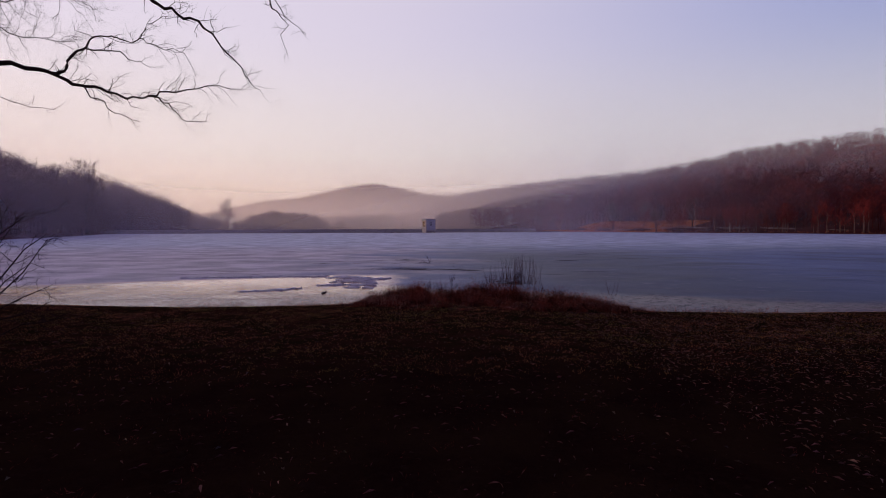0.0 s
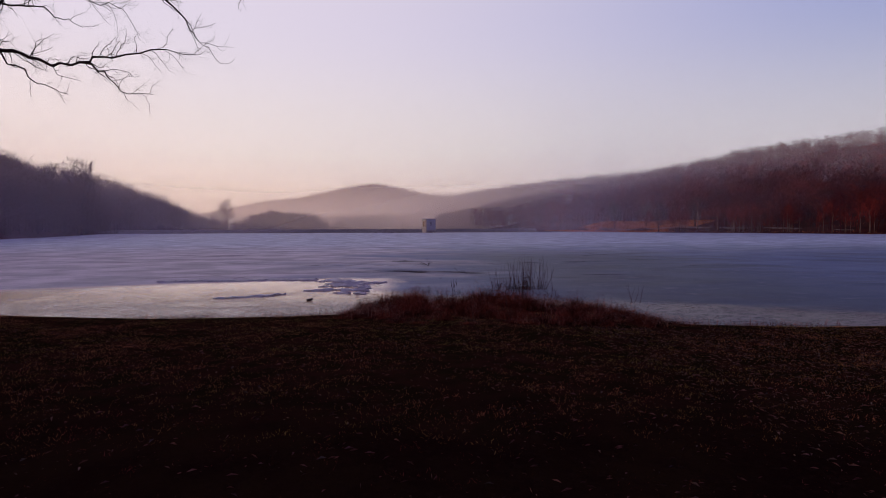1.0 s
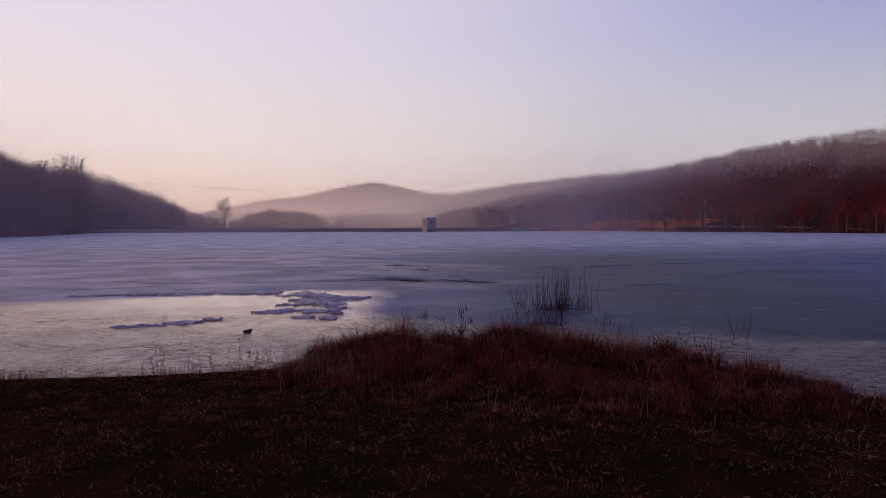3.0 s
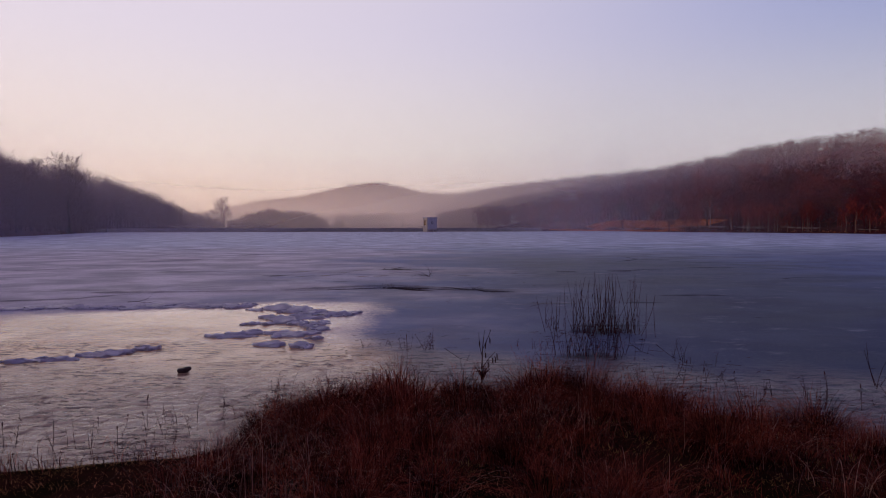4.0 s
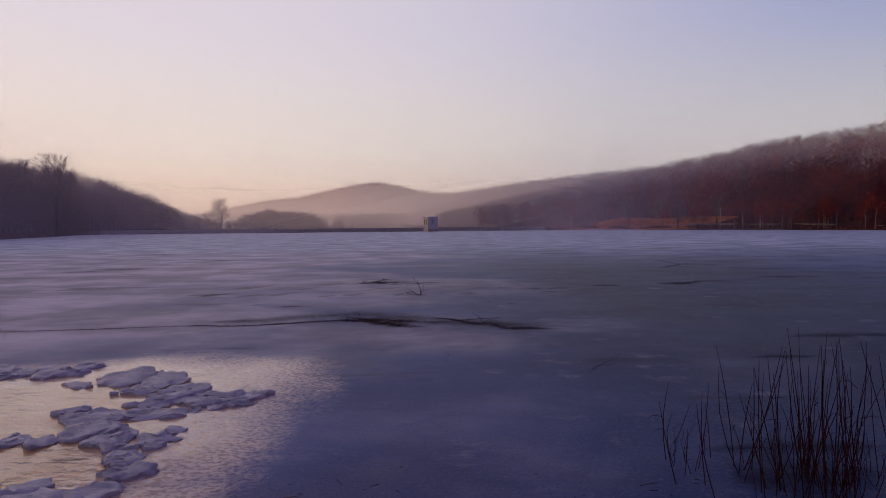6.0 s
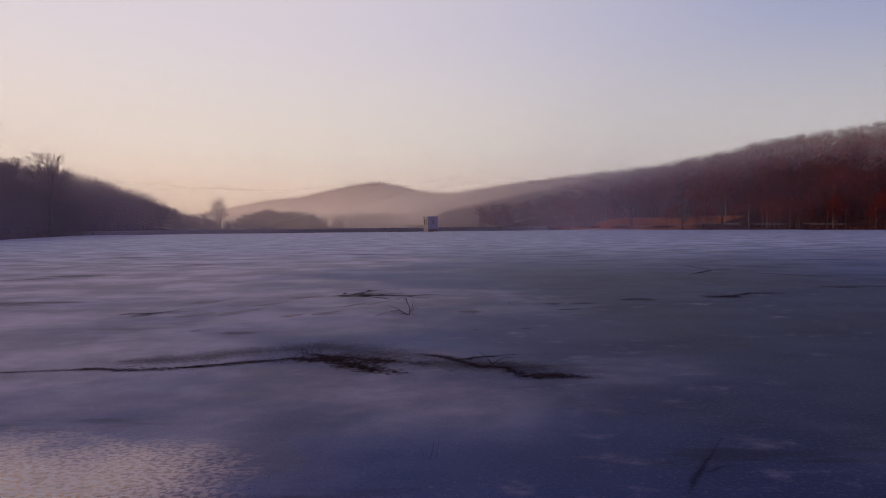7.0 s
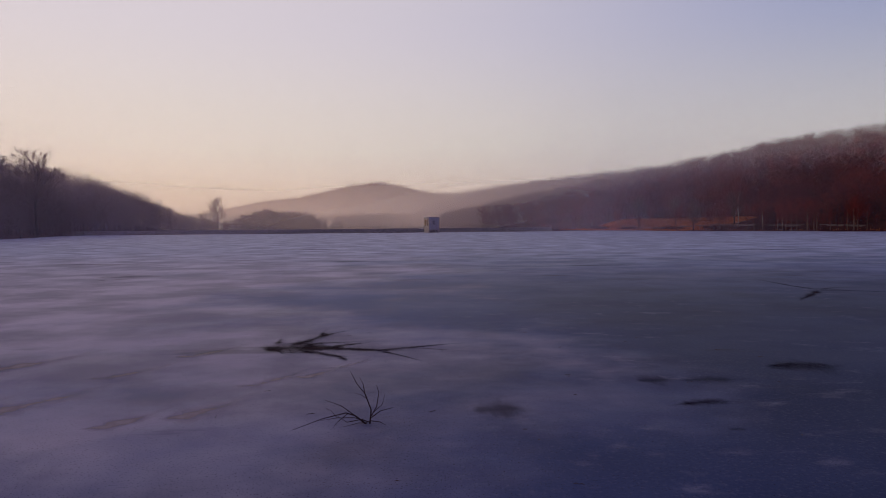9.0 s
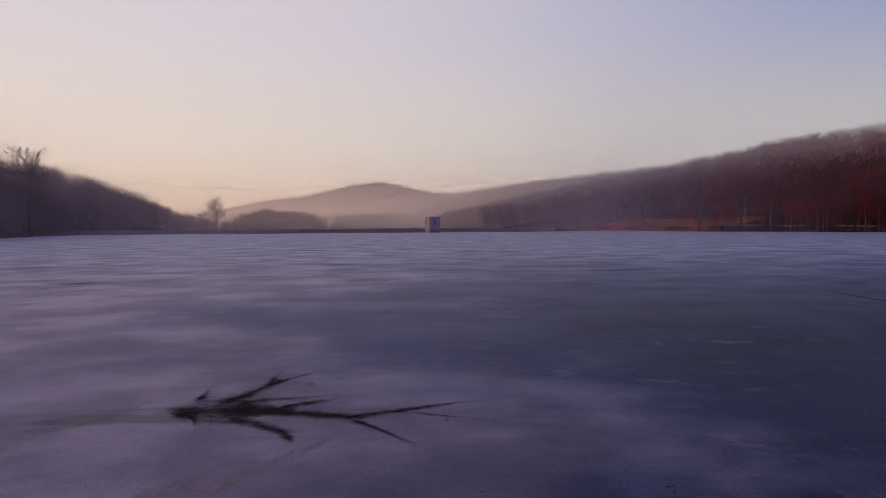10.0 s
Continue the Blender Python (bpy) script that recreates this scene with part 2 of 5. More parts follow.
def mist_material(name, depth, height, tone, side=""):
    """A thin scattering sheet standing in for mist and haze, thick at the ground and gone above."""
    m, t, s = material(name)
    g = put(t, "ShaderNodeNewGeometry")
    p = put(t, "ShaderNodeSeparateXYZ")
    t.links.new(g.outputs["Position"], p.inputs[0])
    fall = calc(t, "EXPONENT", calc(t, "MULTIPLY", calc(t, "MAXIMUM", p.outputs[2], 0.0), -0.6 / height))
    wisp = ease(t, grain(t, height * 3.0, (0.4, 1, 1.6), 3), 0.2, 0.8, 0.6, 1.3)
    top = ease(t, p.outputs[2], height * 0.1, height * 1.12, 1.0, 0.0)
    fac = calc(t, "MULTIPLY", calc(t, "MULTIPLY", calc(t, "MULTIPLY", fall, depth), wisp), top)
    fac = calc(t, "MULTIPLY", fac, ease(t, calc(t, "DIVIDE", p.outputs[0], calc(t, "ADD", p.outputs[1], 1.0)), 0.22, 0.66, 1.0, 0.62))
    if side == "west":                                              # added over one bank alone, to veil its woods paler
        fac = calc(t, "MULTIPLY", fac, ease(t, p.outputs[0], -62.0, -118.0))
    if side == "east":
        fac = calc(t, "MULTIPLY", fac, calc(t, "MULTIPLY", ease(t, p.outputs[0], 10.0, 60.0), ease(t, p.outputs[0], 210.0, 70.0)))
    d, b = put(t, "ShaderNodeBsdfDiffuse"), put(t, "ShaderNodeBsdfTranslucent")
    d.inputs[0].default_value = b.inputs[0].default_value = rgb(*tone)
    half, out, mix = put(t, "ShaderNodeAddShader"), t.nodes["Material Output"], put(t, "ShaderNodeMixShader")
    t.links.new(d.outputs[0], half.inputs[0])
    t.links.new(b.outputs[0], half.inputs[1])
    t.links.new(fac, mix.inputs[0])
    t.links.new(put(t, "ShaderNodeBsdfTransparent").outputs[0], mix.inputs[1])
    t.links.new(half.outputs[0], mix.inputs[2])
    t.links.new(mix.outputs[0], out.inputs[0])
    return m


ICE = ice_material()
SOIL = ground_material()
FLOE = simple("floe_ice", (0.34, 0.34, 0.39), (0.70, 0.68, 0.72), 0.16, 0.5, 0.03, (0.5, 1, 1))
MELT = fading("dark_melt", (0.012, 0.003, 0.007), (0.030, 0.010, 0.018), 0.2, 0.7, 0.95, 0.12, 0.9)
SMUDGE = fading("dull_smudge", (0.012, 0.006, 0.012), (0.028, 0.014, 0.024), 0.2, 0.6, 0.50, 0.4, 0.8)
STREW = fading("strewn_silt", (0.020, 0.008, 0.010), (0.060, 0.026, 0.026), 0.05, 0.8, 0.48, 0.07, 2.2)
SLUSH = fading("slush_debris", (0.012, 0.004, 0.007), (0.045, 0.017, 0.020), 0.05, 0.8, 0.95, 0.10, 1.6)
FROST = fading("pale_frost", (0.46, 0.40, 0.38), (0.62, 0.54, 0.50), 0.15, 0.6, 0.6, 0.3)
LAWN = simple("short_grass", (0.25, 0.175, 0.048), (0.42, 0.145, 0.074), 1.9, 0.8, island=0.8, spread=0.35)
WITHERED = simple("withered_grass", (0.095, 0.036, 0.020), (0.26, 0.062, 0.050), 1.4, 0.8, island=0.85, spread=0.35)
SEDGE = simple("sedge_straw", (0.020, 0.005, 0.004), (0.235, 0.052, 0.030), 0.42, 0.7, island=0.85, spread=0.32)
HAY = simple("pale_sedge", (0.18, 0.060, 0.038), (0.42, 0.19, 0.12), 0.6, 0.6, island=0.7)
LEAF = simple("fallen_leaf", (0.06, 0.018, 0.014), (0.20, 0.085, 0.070), 0.5, 0.45, island=0.8)
REED = simple("reed_straw", (0.026, 0.009, 0.010), (0.070, 0.026, 0.024), 0.2, 0.7, island=0.4)
BARK = simple("dark_bark", (0.018, 0.010, 0.010), (0.06, 0.038, 0.033), 0.06, 0.85, 0.01)
PALE_BARK = simple("birch_bark", (0.16, 0.11, 0.09), (0.48, 0.38, 0.32), 0.5, 0.7, 0.01, (1, 1, 2.5))
ALDER_BARK = simple("alder_bark", (0.09, 0.055, 0.05), (0.27, 0.18, 0.15), 0.4, 0.8, 0.01, (1, 1, 2.5))
TWIG = simple("bare_twigs", (0.090, 0.053, 0.058), (0.17, 0.098, 0.092), 6.0, 0.9, island=0.4)
RUSSET = simple("russet_twigs", (0.110, 0.018, 0.019), (0.245, 0.040, 0.034), 14.0, 0.9, island=0.35, spread=0.4)
MAROON = simple("maroon_twigs", (0.070, 0.014, 0.024), (0.140, 0.028, 0.038), 12.0, 0.9, island=0.25)
NEEDLE = simple("conifer_needles", (0.02, 0.026, 0.018), (0.05, 0.05, 0.035), 2.0, 0.9, island=0.4)
STRAW = simple("dry_bank_grass", (0.38, 0.12, 0.055), (0.54, 0.21, 0.10), 5.0, 0.8, island=0.2)
CONCRETE = simple("weathered_concrete", (0.42, 0.37, 0.32), (0.60, 0.54, 0.47), 1.3, 0.85, 0.01)
PANEL = simple("grey_metal_panel", (0.46, 0.46, 0.47), (0.62, 0.61, 0.60), 0.8, 0.6, 0.0)
# window glass, the sunrise reflection painted as an amber metallic base
PANE = simple("sunrise_tinted_glass", (0.45, 0.28, 0.10), (0.62, 0.42, 0.16), 0.6, 0.25, metal=0.8)
STEEL = simple("painted_steel", (0.07, 0.07, 0.075), (0.14, 0.13, 0.13), 0.3, 0.5)
STONE = simple("dam_stone", (0.14, 0.135, 0.13), (0.42, 0.40, 0.38), 0.9, 0.9, 0.08)
PATHWAY = simple("frosty_gravel", (0.10, 0.06, 0.055), (0.24, 0.17, 0.16), 2.0, 0.9, 0.02)
LOG = simple("wet_log", (0.025, 0.013, 0.010), (0.09, 0.05, 0.035), 0.08, 0.6, 0.01)


# ---- mesh tools ----
def sheet(name, verts, faces, mat, parent=None, smooth=False):
    """A mesh object from arrays of places and of equal-sided faces."""
    verts, faces = np.asarray(verts, dtype=np.float32), np.asarray(faces, dtype=np.int32)
    k = faces.shape[1]
    me = bpy.data.meshes.new(name)
    me.vertices.add(len(verts))
    me.vertices.foreach_set("co", verts.ravel())
    me.loops.add(faces.size)
    me.loops.foreach_set("vertex_index", faces.ravel())
    me.polygons.add(len(faces))
    me.polygons.foreach_set("loop_start", np.arange(0, faces.size, k, dtype=np.int32))
    me.polygons.foreach_set("use_smooth", np.full(len(faces), smooth))
    me.update(calc_edges=True)
    me.materials.append(mat)
    ob = new(name, me)
    ob.parent = parent
    return ob


def part(name, bm, mat, parent=None, label="", smooth=False):
    me = bpy.data.meshes.new(name)
    bm.to_mesh(me)
    bm.free()
    for f in me.polygons:
        f.use_smooth = smooth
    me.materials.append(mat)
    ob = new(name, me)
    ob.parent = parent
    if label:
        ob["label"] = label
    return ob


def tube(bm, pts, radii, sides=5):
    """A tapering tube along a line, closed at both ends."""
    pts = [Vector(p) for p in pts]
    rings = []
    for i, p in enumerate(pts):
        way = (pts[min(i + 1, len(pts) - 1)] - pts[max(i - 1, 0)]).normalized()
        u = way.orthogonal().normalized() if abs(way.z) > 0.9 else way.cross(Vector((0, 0, 1))).normalized()
        v = way.cross(u)
        rings.append([bm.verts.new(p + radii[i] * (math.cos(a) * u + math.sin(a) * v))
                      for a in (2 * math.pi * k / sides for k in range(sides))])
    for a, b in zip(rings, rings[1:]):
        for k in range(sides):
            bm.faces.new((a[k], a[(k + 1) % sides], b[(k + 1) % sides], b[k]))
    bm.faces.new(rings[0][::-1])
    bm.faces.new(rings[-1])


def box(bm, size, m=Matrix(), bevel=0.0):
    made = bmesh.ops.create_cube(bm, size=1.0, matrix=m @ Matrix.Diagonal((*size, 1)))
    if bevel:
        edges = list({e for v in made["verts"] for e in v.link_edges})
        bmesh.ops.bevel(bm, geom=edges, offset=bevel, segments=1, affect="EDGES")


def blades(n, base, height, width, lean, segs, rng, droop=0.5, head=None):
    """Ribbons of grass: arrays of verts and quads."""
    head = rng.uniform(0, 2 * math.pi, n) if head is None else head
    turn = head + rng.uniform(1.0, 2.1, n)
    away = np.stack([np.cos(head), np.sin(head), np.zeros(n)], 1)
    across = np.stack([np.cos(turn), np.sin(turn), np.zeros(n)], 1)
    rows = []
    for k in range(segs + 1):
        f = k / segs
        out = lean * height * (f ** 1.8)
        up = height * (f - droop * np.minimum(lean, 1.2) * f ** 3 * 0.6)
        mid = base + away * out[:, None] + np.stack([np.zeros(n), np.zeros(n), up], 1)
        w = width * (1.0 - 0.85 * f)
        rows += [mid - across * w[:, None], mid + across * w[:, None]]
    verts = np.stack(rows, 1).reshape(-1, 3)
    start = np.arange(n)[:, None] * (2 * (segs + 1))
    quads = np.concatenate([start + np.array([[2 * k, 2 * k + 1, 2 * k + 3, 2 * k + 2]]) for k in range(segs)])
    return verts, quads


# ---- the lie of the land ----
SHORE = np.array([(-60, 27), (-30, 21.5), (-14, 19.6), (-8, 18.7), (-5, 19.0), (-3.2, 19.4), (-2.7, 20.8), (-1, 21.4),
                  (1, 21.3), (3, 20.6), (4.6, 19.0), (5.6, 17.6), (8, 17.2), (13, 17.4), (40, 16), (90, 30), (142, 80),
                  (143, 140), (128, 193), (109, 235), (92, 254), (87, 296), (63, 326), (46, 300), (-166, 286),
                  (-141, 232), (-114, 168), (-104, 120), (-95, 70), (-82, 40)], dtype=float)


def shore_distance(x, y):
    """Metres from the lake's edge, negative on the lake."""
    best, inside = np.full(x.shape, 1e9), np.zeros(x.shape, bool)
    for (ax, ay), (bx, by) in zip(SHORE, np.roll(SHORE, -1, 0)):
        ex, ey = bx - ax, by - ay
        k = np.clip(((x - ax) * ex + (y - ay) * ey) / (ex * ex + ey * ey), 0, 1)
        best = np.minimum(best, np.hypot(x - ax - k * ex, y - ay - k * ey))
        if ey:
            inside ^= ((ay > y) != (by > y)) & (x < ex * (y - ay) / ey + ax)
    return np.where(inside, -best, best)


def step(v, lo, hi):
    k = np.clip((v - lo) / (hi - lo), 0, 1)
    return k * k * (3 - 2 * k)


FAR_X = [-1600, -900, -608, -446, -358, -300, -241, -175, -123, -65, 0, 67, 141, 244, 317, 700, 1600]
FAR_Z = [10, 22, 38, 73, 81, 95, 109, 117, 106, 92, 83, 90, 102, 115, 122, 140, 120]
EAST_Y = [-200, 140, 195, 258, 326, 450, 600, 900, 1500, 4000]
EAST_X = [150, 146, 132, 96, 66, 2, -24, -130, -400, -900]


def lumps(x, y, size):
    a = np.sin(x / size + 1.3 * np.sin(y / size * 0.7)) * np.cos(y / size * 1.1 + 0.8 * np.sin(x / size * 0.6))
    return a + 0.5 * np.sin(x / size * 2.3 + 2) * np.cos(y / size * 2.7 + 1)


def land(x, y):
    x, y = np.asarray(x, float), np.asarray(y, float)
    d = shore_distance(x, y)
    out = np.maximum(d, 0)
    z = 0.13 * (1 - np.exp(-out / 0.22)) + 0.043 * np.minimum(out, 22) + 0.02 * lumps(x, y, 0.9) * step(out, 0, 2)
    z += 0.018 * np.maximum(x - 1, 0) * step(out, 3, 9) * (x < 40)
    west = np.where(y < 290, step(out, 2, 60) * step(-x, 55, 105), step(-x - 150 - (y - 290) * 0.10, 0, 75) * (1 - step(y, 360, 470)))
    z = z + np.where(y < 290, 21, 16) * west
    e = np.maximum(x - np.interp(y, EAST_Y, EAST_X) - np.interp(y, [250, 268, 328, 348], [14, 10, 10, 14]), 0)
    dip = 1 - 0.34 * step(y, 560, 680) * (1 - step(y, 720, 900))                   # a misty fold in the hillside
    z = z + 145 * (1 - np.exp(-0.262 * e / 145)) * step(y, 20, 120) * dip + 2.5 * lumps(x, y, 60) * step(e, 10, 120)
    far = np.interp(x, FAR_X, FAR_Z) * np.exp(-((y - 1550) / 420) ** 2)
    z = np.maximum(z, far)
    z = np.where(d < 0, -0.06 - np.minimum(-d * 0.3, 0.8), z)
    return z


def ticks(*runs):
    return np.unique(np.concatenate([np.arange(a, b, s) for a, b, s in runs] + [[runs[-1][1]]]))


gx = ticks((-4600, -800, 190), (-800, -60, 10), (-60, -15, 1.5), (-15, 15, 0.3), (15, 60, 1.5), (60, 800, 10), (800, 4600, 190))
gy = ticks((-900, -40, 60), (-40, -1, 1.5), (-1, 23, 0.3), (23, 420, 3.5), (420, 2000, 18), (2000, 4700, 180))
X, Y = np.meshgrid(gx, gy)
Z = land(X, Y)
w = len(gx)
i = (np.arange(len(gy) - 1)[:, None] * w + np.arange(w - 1)[None, :]).ravel()
ground = sheet("ground", np.stack([X, Y, Z], -1).reshape(-1, 3), np.stack([i, i + 1, i + w + 1, i + w], 1), SOIL, smooth=True)
tagged(ground, "dark grassy bank running out into wooded hills", "ground", kind="structure")

# frozen lake: one slab of ice
bm = bmesh.new()
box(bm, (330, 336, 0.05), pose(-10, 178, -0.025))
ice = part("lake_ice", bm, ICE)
tagged(ice, "frozen lake with dull blue-grey ice and a glazed pale patch", "ice", kind="structure")


# rucked skin of refrozen ice along the near shore, standing just above the slab
def lattice(x, y, seed):
    """Smooth random values between 0 and 1 on a unit lattice."""
    ix, iy = np.floor(x), np.floor(y)
    fx, fy = x - ix, y - iy
    fx, fy = fx * fx * (3 - 2 * fx), fy * fy * (3 - 2 * fy)

    def knot(a, b):
        v = np.sin(a * 127.1 + b * 311.7 + seed * 74.7) * 43758.5453
        return v - np.floor(v)

    return (knot(ix, iy) * (1 - fx) + knot(ix + 1, iy) * fx) * (1 - fy) + (knot(ix, iy + 1) * (1 - fx) + knot(ix + 1, iy + 1) * fx) * fy


def ridged(x, y, seed, octaves=4):
    total, amp, k = 0.0, 1.0, 1.0
    for o in range(octaves):
        total = total + amp * (1 - np.abs(2 * lattice(x * k, y * k, seed + o) - 1))
        amp, k = amp * 0.5, k * 2.1
    return total / 1.9


sx, sy = np.arange(-15, 8.4, 0.042), np.arange(16.8, 32.6, 0.042)
X, Y = np.meshgrid(sx, sy)
wobble = 2.2 * (lattice(X / 1.6, Y / 1.6, 3) - 0.5) + 0.9 * (lattice(X / 0.5, Y / 0.5, 4) - 0.5)
a, b = -2.75 - X + 0.45 * np.maximum(26.3 - Y, 0), 31.7 + 0.40 * np.minimum(X + 6, 0) - Y
h = np.maximum(3.2 - np.abs(a - b), 0) / 3.2
over = np.minimum(a, b) - h * h * 0.8 + 0.6 * wobble                 # the overflow to the west
skin = (24.2 - 0.33 * np.maximum(X, -3) - Y) + wobble                                            # the skim along the bank
inside = np.maximum(over, skin)
turn = 0.9 * (lattice(X / 2.5, Y / 2.5, 9) - 0.2)
u, v = X * np.cos(turn) + Y * np.sin(turn), Y * np.cos(turn) - X * np.sin(turn)
crest = ridged(u / 0.34, v / 0.115, 21, 3) ** 2.8
calm = step(lattice(X / 1.7, Y / 1.1, 30) + 0.05 * (27 - Y), 0.25, 0.75)
Z = -0.012 + 0.016 * step(inside, -0.4, 0.5) + (0.003 + 0.030 * calm * step(29.0 - Y, 0, 4.5)) * crest * step(inside, -0.2, 0.8)
w = len(sx)
k = (np.arange(len(sy) - 1)[:, None] * w + np.arange(w - 1)[None, :]).ravel()
quads = np.stack([k, k + 1, k + w + 1, k + w], 1)
zz = Z.ravel()
quads = quads[zz[quads].max(1) > -0.002]
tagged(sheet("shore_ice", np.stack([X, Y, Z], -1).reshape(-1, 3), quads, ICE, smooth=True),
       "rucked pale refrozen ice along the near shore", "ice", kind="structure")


# ---- far woods ----
def woods(name, px_, py_, tall, limbs, twigs, width, mat, seed, label, spread=0.30, trunk=0.011, first=0.07):
    """Bare trees: a trunk, limbs and twigs each, joined."""
    rng = np.random.default_rng(seed)
    n = len(px_)
    root = np.stack([px_, py_, land(px_, py_) - 0.3], 1)
    lean = rng.normal(0, 0.04, (n, 2)) * tall[:, None]
    top = root + np.concatenate([lean, tall[:, None]], 1)
    tris = []

    def slivers(a, b, wd):
        """Thin triangles from a to b, seen broad from the south."""
        d = b - a
        s = np.stack([d[:, 2], np.zeros(len(d)), -d[:, 0]], 1) + rng.normal(0, 0.15, d.shape) * np.linalg.norm(d, axis=1)[:, None]
        s /= np.linalg.norm(s, axis=1)[:, None] + 1e-9
        s *= np.asarray(wd).reshape(-1, 1)
        tris.append(np.stack([a - s, a + s, b], 1))

    slivers(root, top, tall * trunk)
    # limbs
    k = n * limbs
    own = np.repeat(np.arange(n), limbs)
    u = rng.uniform(first, 0.95, k)
    a = root[own] + (top - root)[own] * u[:, None]
    ang = rng.uniform(0, 2 * math.pi, k)
    reach = tall[own] * spread * (0.35 + 1.1 * np.sin(np.clip((1.05 - u) * 2.6, 0.1, 2.4))) * rng.uniform(0.6, 1.1, k)
    rise = reach * rng.uniform(0.2, 1.0, k)
    b = a + np.stack([np.cos(ang) * reach, np.sin(ang) * reach, rise], 1)
    slivers(a, b, tall[own] * trunk * 0.30)
    # twigs
    q = k * twigs
    ow = np.repeat(np.arange(k), twigs)
    c = a[ow] + (b - a)[ow] * rng.uniform(0.25, 1.0, q)[:, None]
    ln = tall[own][ow] * rng.uniform(0.05, 0.16, q)
    way = (b - a)[ow] / (np.linalg.norm((b - a)[ow], axis=1)[:, None] + 1e-9) + rng.normal(0, 0.65, (q, 3)) + np.array([0, 0, 0.12])
    way /= np.linalg.norm(way, axis=1)[:, None]
    slivers(c, c + way * ln[:, None], np.full(q, width))
    v = np.concatenate(tris).reshape(-1, 3)
    ob = sheet(name, v, np.arange(len(v)).reshape(-1, 3), mat)
    return tagged(ob, label, "woods", kind="stuff")


rng = np.random.default_rng(7)
# western bank
n = 1650
yy = rng.uniform(95, 430, n)
edge = np.interp(yy, [40, 120, 168, 232, 286, 430], [-84, -107, -118, -144, -157, -168])
xx = edge - 3 - rng.uniform(0, 1, n) ** 1.5 * 95
tall = rng.uniform(14, 18, n) * np.interp(edge - xx, [0, 14], [0.8, 1.0]) * np.interp(yy, [150, 200, 235, 250, 300, 350, 430], [1.2, 1.2, 1.16, 1.08, 1.2, 1.22, 0.45])
woods("western_woods", xx, yy, tall, 20, 10, 0.040, TWIG, 1, "bare grey-brown winter woods on the rising western bank")
# unseen woods, added to keep the low sun off the bank
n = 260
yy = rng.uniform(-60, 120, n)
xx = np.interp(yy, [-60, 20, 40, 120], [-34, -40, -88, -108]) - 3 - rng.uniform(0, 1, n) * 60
woods("shade_woods", xx, yy, rng.uniform(11, 15, n), 12, 7, 0.12, TWIG, 2, "unseen bare woods added along the western shore for shade")
# eastern hillside
n = 3300
yy = 150 + rng.uniform(0, 1, n) * 400
xx = np.interp(yy, EAST_Y, EAST_X) + np.interp(yy, [250, 265, 328, 345, 420], [16, 30, 30, 14, 4]) + rng.uniform(0, 1, n) ** 1.3 * 330
tall = rng.uniform(8, 12.0, n) * np.interp(yy, [330, 400, 500], [1.0, 1.3, 1.15])
pick = (np.hypot(xx - 60, yy) < 400) & (rng.uniform(0, 1, n) < 0.45)
woods("eastern_woods", xx[~pick], yy[~pick], tall[~pick], 16, 9, 0.055, MAROON, 3, "hazy bare woods covering the eastern hillside", 0.27, 0.006)
woods("russet_woods", xx[pick], yy[pick], tall[pick], 16, 9, 0.052, RUSSET, 4, "russet bare woods on the lower eastern slope", 0.27, 0.006)
n = 2900
yy = 480 + rng.uniform(0, 1, n) ** 1.1 * 480
xx = np.interp(yy, EAST_Y, EAST_X) + 3 + rng.uniform(0, 1, n) ** 1.25 * 590
woods("upper_woods", xx, yy, rng.uniform(5, 8.5, n), 14, 7, 0.10, MAROON, 16, "hazy bare woods over the upper eastern hillside", 0.26, 0.007, 0.0)
# tall slender belt at the foot of the hill, bare trunks below high crowns
n = 620
yy = 120 + rng.uniform(0, 1, n) * 235
deep = rng.uniform(0, 1, n) ** 1.3
xx = np.interp(yy, EAST_Y, EAST_X) + np.interp(yy, [246, 262, 328, 340], [9, 24, 24, 12]) + deep * 48
tall = rng.uniform(12, 18, n) * np.interp(deep, [0, 0.25], [0.85, 1.0])
pick = rng.uniform(0, 1, n) < 0.4
woods("shore_belt", xx[~pick], yy[~pick], tall[~pick], 20, 11, 0.042, MAROON, 13, "tall slender bare trees along the eastern shore", 0.22, 0.0085, 0.36)
woods("russet_belt", xx[pick], yy[pick], tall[pick], 20, 11, 0.042, RUSSET, 14, "tall slender russet-crowned trees along the eastern shore", 0.22, 0.0085, 0.40)
n = 900
yy = rng.uniform(860, 1450, n)
xx = yy * rng.uniform(-0.02, 0.37, n)
woods("ridge_woods", xx, yy, rng.uniform(8, 15, n), 10, 9, 0.13, TWIG, 9, "pale hazy bare woods along the far ridge")
# foot of the ridge beyond the meadow
n = 330
yy = rng.uniform(392, 490, n)
xx = np.interp(yy, EAST_Y, EAST_X) + rng.uniform(0, 1, n) ** 1.2 * 70
woods("ridge_foot_woods", xx, yy, rng.uniform(9, 15, n), 18, 10, 0.055, MAROON, 18, "misty bare trees at the foot of the eastern ridge", 0.24, 0.007, 0.12)
